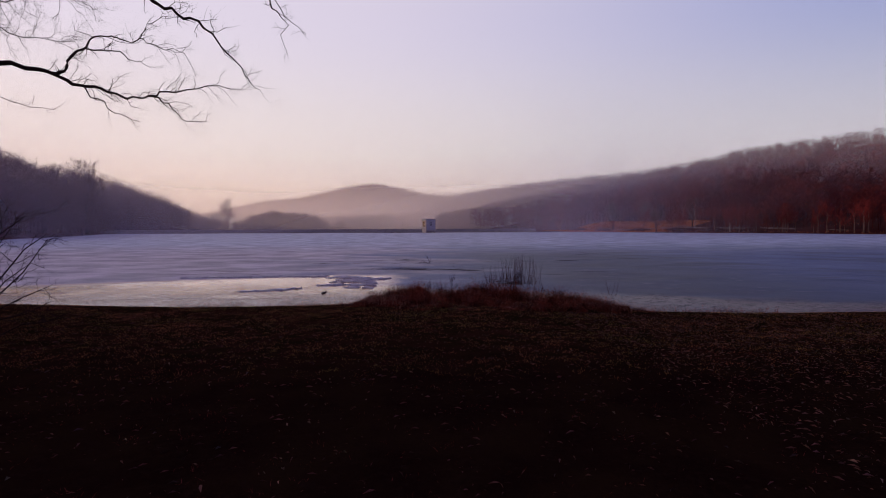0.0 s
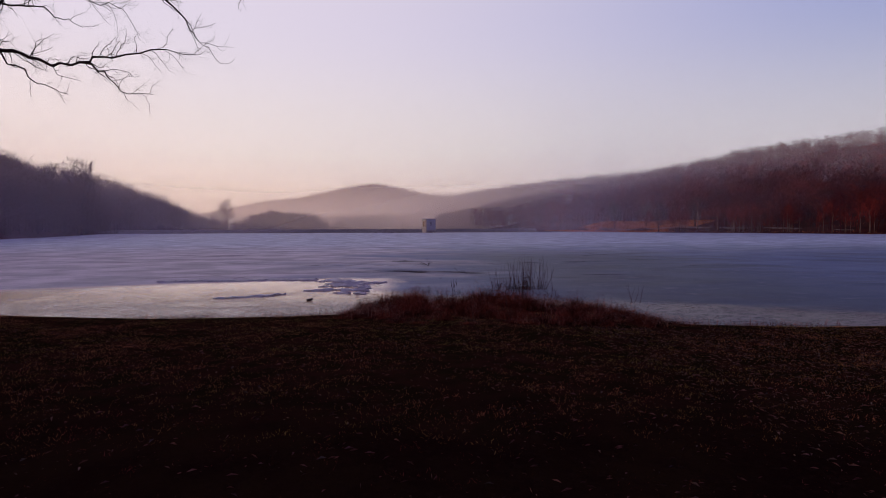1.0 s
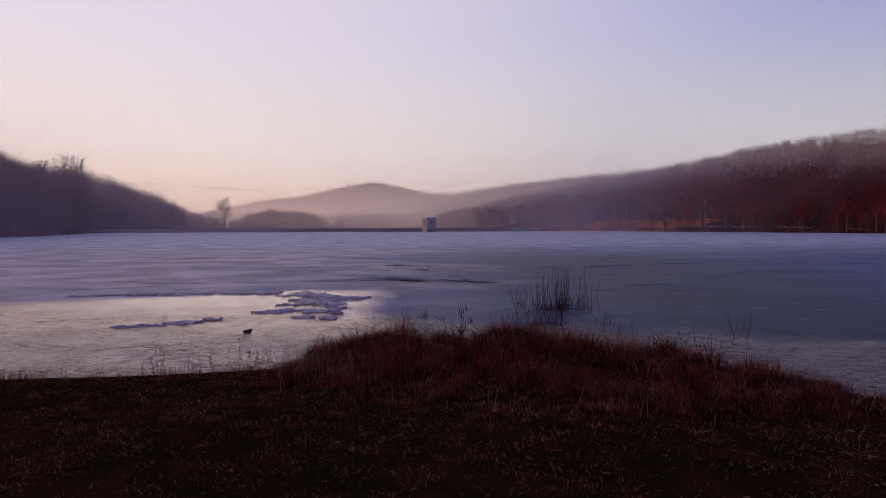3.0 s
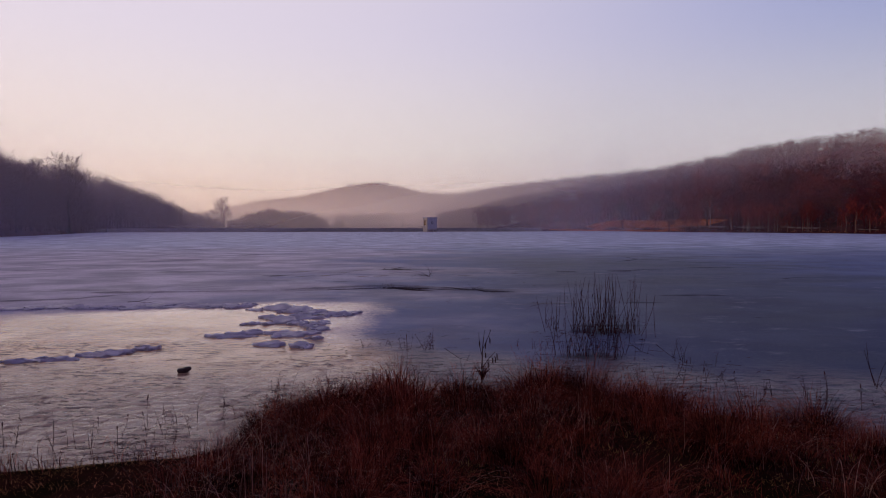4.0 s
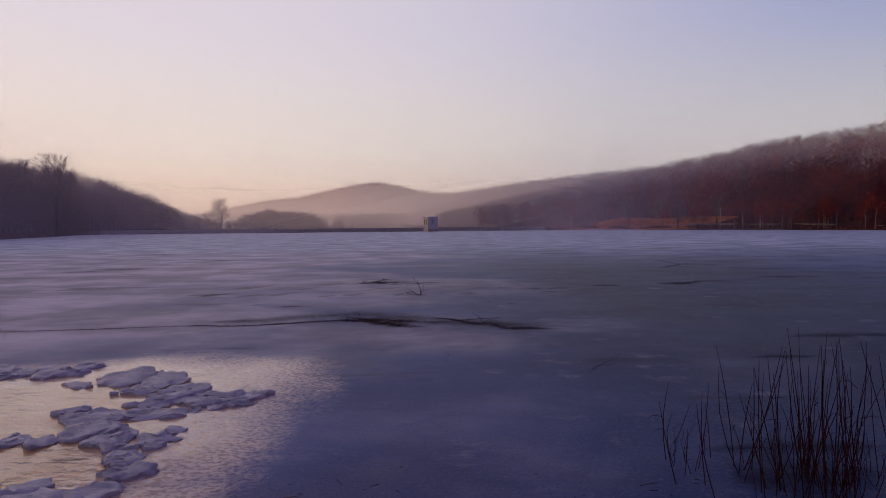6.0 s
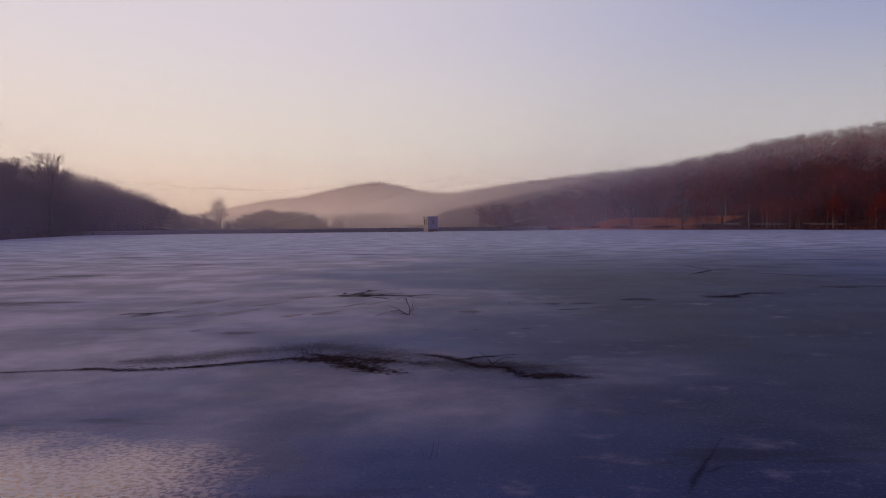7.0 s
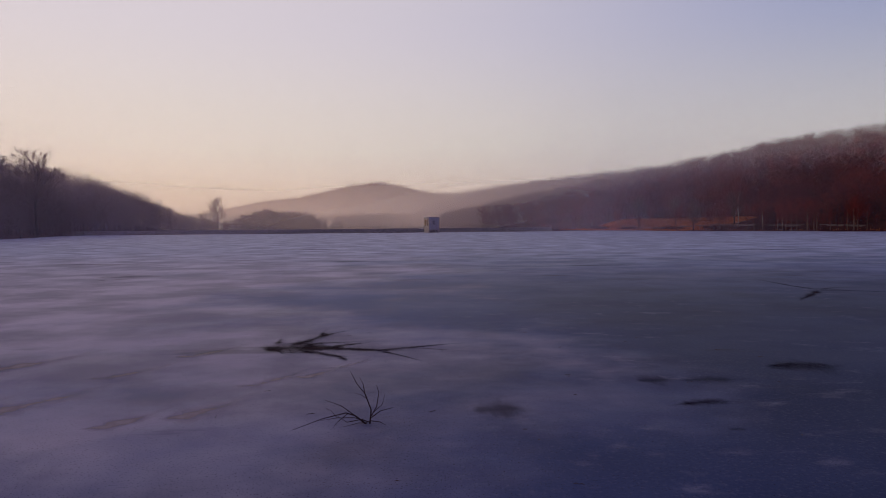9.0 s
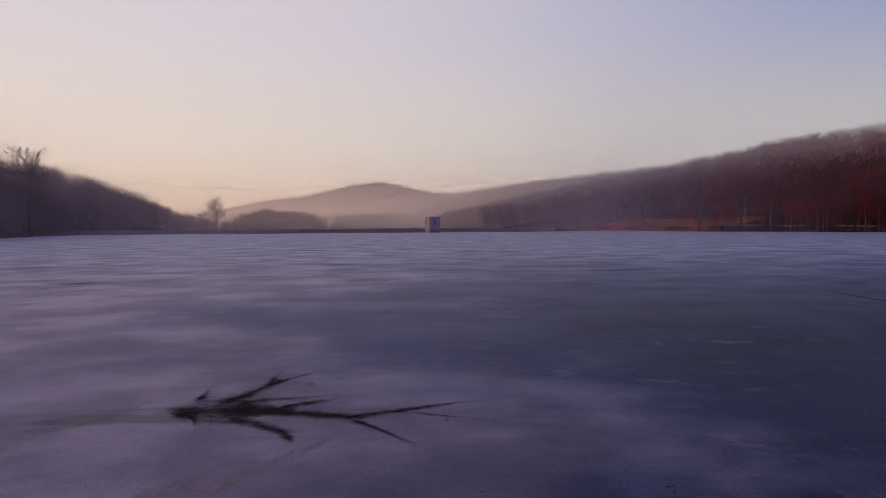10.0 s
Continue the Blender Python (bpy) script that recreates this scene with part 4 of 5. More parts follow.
tagged(sheet("sedge", v, q, SEDGE), "tall reddish-brown dead sedge in tussocks on a small spit", "grass", kind="stuff")

# long pale blades arching out of it
p = hub[rng.integers(0, len(hub), 3400)] + rng.normal(0, 0.16, (3400, 2))
n = len(p)
v, q = blades(n, np.stack([p[:, 0], p[:, 1], np.maximum(land(p[:, 0], p[:, 1]), -0.02)], 1), rng.uniform(0.25, 0.55, n) * np.interp(p[:, 1], [15.8, 18.0], [0.6, 1.0]),
              rng.uniform(0.0014, 0.003, n), np.abs(rng.normal(1.0, 0.5, n)), 6, rng, 1.0)
tagged(sheet("pale_sedge", v, q, HAY), "long pale straw blades arching out of the sedge", "grass", kind="stuff")

# ragged fringe of thin stems along the shoreline
x = rng.uniform(-9, 9, 7000)
y = np.interp(x, SHORE[1:15, 0], SHORE[1:15, 1]) + rng.normal(-0.05, 0.30, 7000)
keep = rng.uniform(0, 1, 7000) < 0.55 + 0.4 * lumps(x, y, 0.5)
x, y = x[keep], y[keep]
n = len(x)
v, q = blades(n, np.stack([x, y, np.maximum(land(x, y), -0.02)], 1), rng.uniform(0.06, 0.26, n), rng.uniform(0.002, 0.004, n), rng.uniform(0.2, 1.0, n), 3, rng)
tagged(sheet("shore_fringe", v, q, SEDGE), "ragged thin brown stems along the frozen edge", "grass", kind="stuff")


# thin dark strips standing in for relief scratches in the shore ice
n = 1500
x = rng.uniform(-11, 8, n)
y = np.interp(x, SHORE[1:15, 0], SHORE[1:15, 1]) + rng.uniform(0, 1, n) ** 1.4 * 5.5 + 0.1
keep = rng.uniform(0, 1, n) < 0.5 + 0.5 * lumps(x, y, 0.7)
x, y = x[keep], y[keep]
n = len(x)
a, size = rng.normal(0.35, 0.6, n), 0.02 + 0.13 * rng.uniform(0, 1, n) ** 2.4
u = np.stack([np.cos(a), np.sin(a), np.zeros(n)], 1) * size[:, None]
w = np.stack([-np.sin(a), np.cos(a), np.zeros(n)], 1) * rng.uniform(0.0007, 0.0018, n)[:, None]
c = np.stack([x, y, np.full(n, 0.012)], 1)
up = np.stack([np.zeros(n), np.zeros(n), np.full(n, 0.005)], 1)
v = np.stack([c - u - w, c - u + w, c + u + w, c + u - w, c + up - u * 0.8, c + up + u * 0.8], 1).reshape(-1, 3)
k = np.arange(n)[:, None] * 6
quad = np.concatenate([k + np.array([[0, 3, 5, 4]]), k + np.array([[2, 1, 4, 5]])])
tagged(sheet("scratch_strips", v, quad, REED), "thin dark strips standing in for scratches in shore ice", "straw", kind="stuff")


# ---- reeds standing in the ice ----
def stalk_mesh(tall, seed, head=False, leafy=False):
    rng = random.Random(seed)
    bm = bmesh.new()
    lean = Vector((rng.gauss(0, 0.07), rng.gauss(0, 0.07), 1))
    kink = Vector((rng.gauss(0, 0.03), rng.gauss(0, 0.03), 0))
    pts = [lean * tall * f + kink * math.sin(f * 3) * tall - Vector((0, 0, 0.03)) for f in (0, 0.3, 0.6, 0.85, 1)]
    tube(bm, pts, [0.0036, 0.0033, 0.0028, 0.002, 0.001], 4)
    if head:
        tube(bm, [pts[3], pts[3].lerp(pts[4], 0.3), pts[3].lerp(pts[4], 0.9), pts[4]], [0.003, 0.009, 0.008, 0.002], 5)
    for _ in range(rng.choice((0, 1, 2)) + (5 if leafy else 0)):
        f = rng.uniform(0.25, 0.9)
        a = lean * tall * f
        d = Vector((rng.gauss(0, 1), rng.gauss(0, 1), 1.2 if not leafy else rng.uniform(-0.3, 1.2))).normalized() * rng.uniform(0.06, 0.16)
        tube(bm, [a, a + d * 0.6, a + d + Vector((0, 0, -0.03))], [0.002, 0.005 if leafy else 0.002, 0.001], 3)
    me = bpy.data.meshes.new("stalk")
    bm.to_mesh(me)
    bm.free()
    me.materials.append(REED)
    return me


STALKS = [stalk_mesh(1.0, k, leafy=False) for k in range(14)]
WEEDS = [stalk_mesh(1.0, 40 + k, head=k == 2, leafy=True) for k in range(7)]


def reed_bed(name, spots, low, high, kinds, seed, label, group=""):
    """spots: rows of x, y, spread in x and y, number of stalks."""
    rng = random.Random(seed)
    x0, y0 = spots[0][:2]
    top = new(name)
    top.location = (x0, y0, 0)
    for x, y, sx, sy, n in spots:
        for _ in range(n):
            ob = new("stalk", rng.choice(kinds))
            ob.parent = top
            h = low + (high - low) * rng.random() ** 1.4
            w = min(1.35, 0.55 + h)
            ob.matrix_basis = pose(x - x0 + rng.gauss(0, sx), y - y0 + rng.gauss(0, sy), 0, rng.gauss(0, 6), rng.gauss(0, 6), rng.uniform(0, 360)) @ Matrix.Diagonal((w, w, h, 1))
    return tagged(top, label, "reeds", group)


REEDS = "reeds standing in the ice"
reed_bed("reed_clump", [(2.45, 26.3, 0.13, 0.25, 30), (2.95, 26.35, 0.12, 0.25, 58), (3.45, 26.3, 0.15, 0.25, 30), (2.3, 26.6, 0.4, 0.3, 16)], 0.35, 1.45, STALKS, 1,
         "tall clump of thin dark reed stalks frozen into ice", REEDS)
reed_bed("reed_clump", [(1.75, 24.1, 0.22, 0.15, 34), (2.3, 24.0, 0.25, 0.15, 34)], 0.3, 0.75, WEEDS, 2,
         "low bushy clump of dark seed-headed stalks in the ice", REEDS)
reed_bed("reed_clump", [(5.62, 21.8, 0.08, 0.1, 4), (5.9, 22.0, 0.1, 0.1, 2)], 0.45, 0.8, STALKS, 3, "few upright reed stalks near the bank", REEDS)
reed_bed("reed_clump", [(-1.4, 24.5, 0.10, 0.08, 7), (-1.05, 24.6, 0.16, 0.08, 12)], 0.15, 0.42, WEEDS, 4, "short row of dark weed stalks in thin ice", REEDS)
reed_bed("reed_clump", [(-2.05, 24.8, 0.18, 0.12, 10)], 0.06, 0.2, WEEDS, 5, "tiny weed stubble poking through thin ice", REEDS)
reed_bed("reed_clump", [(1.1, 24.6, 0.16, 0.1, 9)], 0.1, 0.28, WEEDS, 6, "small tuft of weed stalks in the ice", REEDS)
reed_bed("reed_clump", [(1.75, 26.8, 0.12, 0.2, 9), (2.1, 27.2, 0.2, 0.2, 8)], 0.2, 0.55, STALKS, 7, "sparse thin reeds beside the taller clump", REEDS)
reed_bed("reed_clump", [(3.1, 24.4, 0.05, 0.05, 3), (3.55, 23.7, 0.16, 0.1, 7)], 0.2, 0.55, STALKS, 8, "a few bent reed stalks by the spit", REEDS)
reed_bed("reed_clump", [(3.2, 22.3, 0.5, 0.5, 26), (4.2, 21.2, 0.6, 0.5, 24)], 0.12, 0.4, WEEDS, 9, "thin weeds scattered over the rippled shore ice", REEDS)
reed_bed("reed_clump", [(-0.55, 31.3, 0.08, 0.06, 4)], 0.12, 0.3, STALKS, 10, "three lone stubs of reed in smooth ice", REEDS)
reed_bed("reed_clump", [(-2.9, 36.25, 0.14, 0.08, 9)], 0.12, 0.3, STALKS, 11, "small tuft of stalks in a dark slush ridge", REEDS)
reed_bed("reed_clump", [(-3.4, 20.6, 0.4, 0.5, 24), (-3.0, 21.6, 0.2, 0.3, 16)], 0.1, 0.35, WEEDS, 12, "sparse weeds at the western side of the spit", REEDS)

reed_bed("reed_clump", [(-4.5, 19.7, 0.25, 0.2, 7), (-3.9, 20.0, 0.3, 0.25, 12), (-5.3, 19.4, 0.4, 0.15, 8)], 0.15, 0.5, WEEDS, 13, "thin dark weeds on the icy edge of the bank", REEDS)

# a dark weed with hanging seed pods at the tip of the spit
weed = new("seeded_weed")
weed.location = (-0.1, 22.4, 0)
bm = bmesh.new()
tube(bm, [(0, 0, -0.05), (-0.01, 0, 0.2), (0.0, 0.01, 0.5), (0.03, 0, 0.78)], [0.014, 0.010, 0.007, 0.003], 5)
tube(bm, [(0, 0, 0.2), (0.1, 0, 0.34), (0.2, 0, 0.44)], [0.006, 0.005, 0.003], 4)
tube(bm, [(0, 0, 0.35), (-0.05, 0, 0.55), (-0.06, 0, 0.75)], [0.008, 0.006, 0.003], 4)
tube(bm, [(0.01, 0, 0.5), (0.09, 0, 0.68), (0.13, 0, 0.8)], [0.007, 0.005, 0.003], 4)
part("stem", bm, BARK, weed)
wr = random.Random(6)
for x, z in ((0.14, 0.36), (0.18, 0.38), (0.22, 0.42), (0.1, 0.3), (0.06, 0.6), (0.1, 0.68), (-0.05, 0.62), (0.03, 0.45)):
    bm = bmesh.new()
    d = wr.uniform(-0.015, 0.03)
    tube(bm, [(x, 0, z), (x + d, 0.01, z - 0.04), (x + d, 0.01, z - 0.09), (x + d * 1.2, 0.01, z - 0.12)], [0.003, 0.010, 0.009, 0.002], 5)
    part("pod", bm, BARK, weed)
bm = bmesh.new()
for _ in range(40):
    a = wr.uniform(0, 6.28)
    tube(bm, [(0, 0, -0.03), (0.06 * math.cos(a), 0.06 * math.sin(a), 0.12), (0.14 * math.cos(a), 0.14 * math.sin(a), wr.uniform(0.1, 0.3))], [0.005, 0.004, 0.001], 3)
part("tuft", bm, REED, weed)
tagged(weed, "dark dead weed with hanging seed pods in a tuft", "weed")


# ---- floes, stains and scraps on the ice ----
def floe(x, y, wide, deep, seed):
    rng = random.Random(seed)
    bm = bmesh.new()
    n = 15
    ang = [2 * math.pi * k / n + rng.uniform(-0.12, 0.12) for k in range(n)]
    rad = [1.0 + 0.42 * noise.noise(Vector((1.6 * math.cos(a), 1.6 * math.sin(a), seed * 3.7))) + rng.uniform(-0.09, 0.09) for a in ang]
    tall = rng.uniform(0.022, 0.055)
    rings = []
    for f, z in ((1.0, -0.02), (1.02, tall * 0.7), (0.97, tall * 0.95), (0.6, tall * 1.1)):
        rings.append([bm.verts.new((wide / 2 * r * f * math.cos(a) + rng.gauss(0, 0.01), deep / 2 * r * f * math.sin(a) + rng.gauss(0, 0.01),
                                    z + rng.gauss(0, 0.006) * (z > 0))) for a, r in zip(ang, rad)])
    for a, b in zip(rings, rings[1:]):
        for k in range(n):
            bm.faces.new((a[k], a[(k + 1) % n], b[(k + 1) % n], b[k]))
    bm.faces.new(rings[-1])
    bmesh.ops.subdivide_edges(bm, edges=list(bm.edges), cuts=1, use_grid_fill=True)
    for p in bm.verts:
        if p.co.z > 0.02:
            p.co.z += 0.045 * noise.noise(Vector((p.co.x * 4 + seed, p.co.y * 8, 0))) + 0.022 * noise.noise(Vector((p.co.x * 13, p.co.y * 17, seed)))
    ob = part("ice_floe", bm, FLOE, smooth=True)
    ob.matrix_basis = pose(x, y, 0.0, rng.gauss(0.3, 1.2), rng.gauss(0, 1.5), rng.gauss(12, 18))
    return tagged(ob, "bluish slab of broken ice lying on glazed ice", "ice floe", "broken ice floes")


shard = random.Random(77)
for k, (x, y, a, b) in enumerate(((-9.4, 30.6, 0.9, 0.55), (-8.5, 30.8, 1.6, 0.8), (-7.7, 30.75, 0.9, 0.7), (-7.0, 30.6, 0.8, 0.45), (-6.7, 31.05, 0.35, 0.5),
                                 (-5.6, 30.3, 0.95, 0.95), (-4.95, 30.1, 0.8, 0.9), (-4.3, 29.6, 0.75, 0.6), (-4.0, 29.1, 1.0, 0.5), (-3.5, 28.95, 0.6, 0.35),
                                 (-4.75, 27.9, 0.6, 0.7), (-4.3, 27.65, 0.55, 0.6), (-3.85, 27.7, 0.4, 0.5), (-3.85, 27.1, 0.45, 0.4), (-3.6, 26.75, 0.45, 0.4),
                                 (-4.1, 26.1, 0.95, 0.65), (-3.45, 25.7, 0.3, 0.24), (-4.95, 26.4, 0.75, 0.45), (-4.3, 25.1, 0.7, 0.4), (-3.6, 24.95, 0.45, 0.42),
                                 (-5.4, 27.6, 0.4, 0.4), (-7.2, 24.15, 0.6, 0.5), (-6.85, 24.4, 0.5, 0.35), (-6.6, 24.7, 0.5, 0.3), (-12.1, 30.6, 0.9, 0.7),
                                 (-10.6, 30.5, 0.8, 0.5), (-9.9, 30.3, 0.7, 0.6), (-3.3, 29.3, 0.5, 0.4), (-4.5, 29.0, 0.5, 0.4), (-5.1, 29.6, 0.5, 0.4), (-11.4, 30.4, 1.1, 0.5), (-13.2, 30.2, 1.2, 0.6), (-8.2, 23.6, 0.5, 0.3), (-7.7, 23.75, 0.6, 0.3), (-4.9, 28.4, 0.9, 0.5), (-4.2, 28.5, 0.8, 0.45), (-5.5, 26.0, 1.0, 0.4))):
    floe(x, y, a * 0.9, b * 0.95, k)
    for j in range(4):
        floe(x + a * shard.uniform(-0.55, 0.55), y + b * shard.uniform(-0.5, 0.5), a * shard.uniform(0.22, 0.7), b * shard.uniform(0.22, 0.6), 100 + 4 * k + j)


def stain(name, lines, mat, label, category, wob=0.35, lift=0.004, seed=0):
    """Branching marks: each line is a row of (x, y, half width); they thin out towards their rims."""
    rng = random.Random(seed)
    top = new(name) if len(lines) > 1 else None
    for j, line in enumerate(lines):
        verts, quads, cover, fine = [], [], [], []
        for a, b in zip(line, line[1:]):
            fine += [tuple(a[c] + (b[c] - a[c]) * k / 6 for c in range(3)) for k in range(6)]
        fine.append(line[-1])
        for k, (x, y, w) in enumerate(fine):
            a, b = fine[max(k - 1, 0)], fine[min(k + 1, len(fine) - 1)]
            d = Vector((b[0] - a[0], b[1] - a[1])).normalized()
            s = Vector((-d.y, d.x))
            jit = wob * w * noise.noise(Vector((x * 3, y * 3, seed + j)))
            end = min(1.0, k / 3.0, (len(fine) - 1 - k) / 9.0) * min(1.0, 0.8 + 2.2 * w) * (0.85 + 0.4 * noise.noise(Vector((x * 2.2, y * 2.2, 3 + seed))))
            for o, cv in ((-2.6, 0.0), (-1.7, 0.16), (-0.9, 0.55), (0.0, 1.0), (0.9, 0.55), (1.7, 0.16), (2.6, 0.0)):
                p = Vector((x, y)) + s * (w * o * (1 + 0.25 * rng.uniform(-1, 1)) + jit)
                verts.append((p.x, p.y, lift + 0.0006 * j))
                cover.append(cv * end)
        for k in range(len(fine) - 1):
            for c in range(6):
                i = k * 7 + c
                quads.append((i, i + 7, i + 8, i + 1))
        ob = sheet("streak" if top else name, verts, quads, mat, top)
        at = ob.data.attributes.new("cover", "FLOAT", "POINT")
        at.data.foreach_set("value", np.array(cover, dtype=np.float32))
    return tagged(top or ob, label, category, "marks in the ice")


stain("dark_mark", [
    [(-4.16, 45.39, 0.075), (-3.99, 45.58, 0.349), (-3.68, 45.72, 0.424), (-3.22, 45.73, 0.250), (-2.57, 45.59, 0.117), (-1.79, 45.44, 0.101), (-1.08, 45.75, 0.070), (-0.46, 46.01, 0.047), (0.35, 46.23, 0.016)],
    [(-3.81, 45.87, 0.172), (-3.52, 46.36, 0.125), (-3.31, 47.03, 0.101), (-3.06, 47.41, 0.070), (-2.48, 48.28, 0.016)],
    [(-3.60, 45.92, 0.125), (-3.13, 46.19, 0.094), (-2.59, 46.28, 0.070), (-2.05, 46.49, 0.023)],
    [(-3.50, 45.47, 0.140), (-2.96, 45.19, 0.094), (-2.51, 44.87, 0.070), (-2.35, 44.58, 0.047), (-2.39, 44.25, 0.016)],
    [(-3.34, 46.96, 0.055), (-3.40, 47.48, 0.047), (-3.35, 48.48, 0.016)],
    [(-4.08, 46.02, 0.078), (-4.15, 46.58, 0.047), (-4.25, 47.09, 0.016)],
    [(-1.86, 45.42, 0.055), (-1.44, 45.04, 0.039), (-1.06, 44.63, 0.031), (-0.69, 44.27, 0.016)],
    [(-1.22, 45.66, 0.031), (-0.47, 45.43, 0.031), (0.45, 45.15, 0.012)],
    [(-2.93, 45.78, 0.078), (-2.52, 45.99, 0.094), (-2.16, 46.20, 0.039), (-2.00, 46.67, 0.016)],
], MELT, "dark branching melt mark spreading over the ice", "melt mark", seed=2)
stain("melt_band", [
    [(-15.99, 31.81, 0.050), (-14.50, 32.25, 0.220), (-13.12, 32.70, 0.200), (-12.05, 33.84, 0.140), (-10.47, 34.55, 0.020)],
], SMUDGE, "soft dark band of thin ice", "melt mark", seed=9)
stain("ice_crack", [
    [(2.85, 32.06, 0.010), (2.38, 31.36, 0.020), (2.00, 30.85, 0.035), (1.81, 30.54, 0.020), (1.64, 30.27, 0.008)],
    [(2.04, 30.87, 0.030), (2.38, 31.07, 0.018), (2.78, 31.14, 0.006)],
], SMUDGE, "faint forked crack in dark ice", "ice crack", seed=12)
stain("silt_patch", [
    [(-6.96, 35.77, 0.080), (-5.51, 35.96, 0.350), (-4.13, 36.56, 0.450), (-3.01, 36.99, 0.500), (-1.91, 36.47, 0.500), (-0.91, 36.09, 0.300), (-0.28, 35.64, 0.060)],
    [(-1.29, 35.63, 0.050), (-0.48, 35.39, 0.300), (0.50, 35.31, 0.320), (1.24, 35.04, 0.280), (2.10, 34.71, 0.060)],
], STREW, "thin brown silt strewn over the ice", "silt", seed=8)
stain("slush_ridge", [
    [(-10.75, 34.70, 0.030), (-8.82, 34.93, 0.060), (-7.47, 35.17, 0.040), (-6.52, 35.30, 0.090), (-5.81, 35.19, 0.120), (-5.17, 35.27, 0.090), (-4.47, 35.48, 0.090), (-3.86, 35.75, 0.100), (-3.19, 35.93, 0.130), (-2.54, 35.80, 0.200), (-1.85, 35.29, 0.240), (-1.32, 34.91, 0.160), (-0.79, 34.55, 0.030)],
    [(-3.22, 36.46, 0.040), (-2.47, 35.98, 0.220), (-1.82, 35.80, 0.260), (-1.29, 35.63, 0.160), (-0.68, 35.42, 0.030)],
    [(-2.25, 35.37, 0.100), (-1.62, 35.06, 0.180), (-1.02, 34.69, 0.050)],
], SLUSH, "dark granular slush along a crack in the ice", "slush ridge", seed=3, lift=0.007)
stain("slush_ridge", [
    [(-0.97, 36.28, 0.020), (-0.48, 36.00, 0.090), (0.20, 35.23, 0.090), (0.58, 35.15, 0.070), (0.85, 34.60, 0.140), (1.34, 34.53, 0.170), (1.77, 34.47, 0.110), (2.28, 34.37, 0.020)],
    [(-0.28, 35.64, 0.040), (0.14, 35.91, 0.060), (0.78, 36.10, 0.040), (1.75, 36.20, 0.020)],
], SLUSH, "dark slush ridge curving over grey ice", "slush ridge", seed=4, lift=0.007)
for k, line in enumerate((
        [(-9.29, 41.07, 0.020), (-8.91, 41.38, 0.100), (-8.60, 41.70, 0.050), (-8.55, 43.00, 0.015)],
        [(-22.92, 52.23, 0.030), (-20.86, 53.81, 0.160), (-19.56, 54.85, 0.100), (-18.40, 56.36, 0.020)],
        [(-17.93, 61.38, 0.030), (-16.82, 62.48, 0.220), (-15.04, 63.06, 0.030)],
        [(4.97, 43.89, 0.020), (5.74, 44.04, 0.120), (6.47, 44.05, 0.020)],
        [(13.89, 47.04, 0.020), (14.38, 46.67, 0.160), (14.84, 46.32, 0.020)],
        [(8.03, 44.49, 0.030), (8.90, 44.35, 0.200), (10.21, 45.44, 0.080), (11.78, 46.12, 0.020)],
        [(7.24, 28.47, 0.010), (7.68, 28.47, 0.060), (8.31, 28.66, 0.010)],
        [(14.09, 39.35, 0.030), (15.62, 40.20, 0.100), (18.98, 40.51, 0.020)],
        [(-9.61, 41.68, 0.030), (-8.45, 42.01, 0.120), (-7.27, 42.35, 0.030)],
        [(-25.93, 44.52, 0.040), (-23.11, 46.21, 0.100), (-21.28, 48.58, 0.040), (-18.90, 54.53, 0.020)],
        [(2.53, 41.73, 0.020), (3.30, 41.92, 0.120), (3.88, 41.86, 0.020)],
        [(13.70, 53.95, 0.050), (16.52, 51.44, 0.120), (20.14, 52.66, 0.040)],
        [(-6.49, 38.82, 0.020), (-6.31, 38.96, 0.080), (-6.12, 39.45, 0.010)],
        [(-9.30, 41.30, 0.030), (-8.84, 41.82, 0.120), (-8.43, 42.33, 0.060), (-8.17, 43.95, 0.010)])):
    stain("ice_crack", [line], MELT, "thin dark crack drawn out across the ice", "ice crack", seed=110 + k)
stain("ice_crack", [
    [(13.5, 55.5, 0.10), (13.35, 57.0, 0.08), (13.4, 59.0, 0.06), (13.6, 61.0, 0.02)], [(13.5, 55.6, 0.14), (12.4, 54.2, 0.12), (11.3, 53.0, 0.08), (10.6, 52.0, 0.02)],
    [(13.3, 55.5, 0.16), (14.2, 55.4, 0.10), (15.3, 54.8, 0.07), (17.5, 54.4, 0.02)], [(13.4, 55.7, 0.10), (14.5, 56.2, 0.07), (16.5, 56.6, 0.02)],
], MELT, "dark star-shaped crack in bluish ice", "ice crack", seed=5)
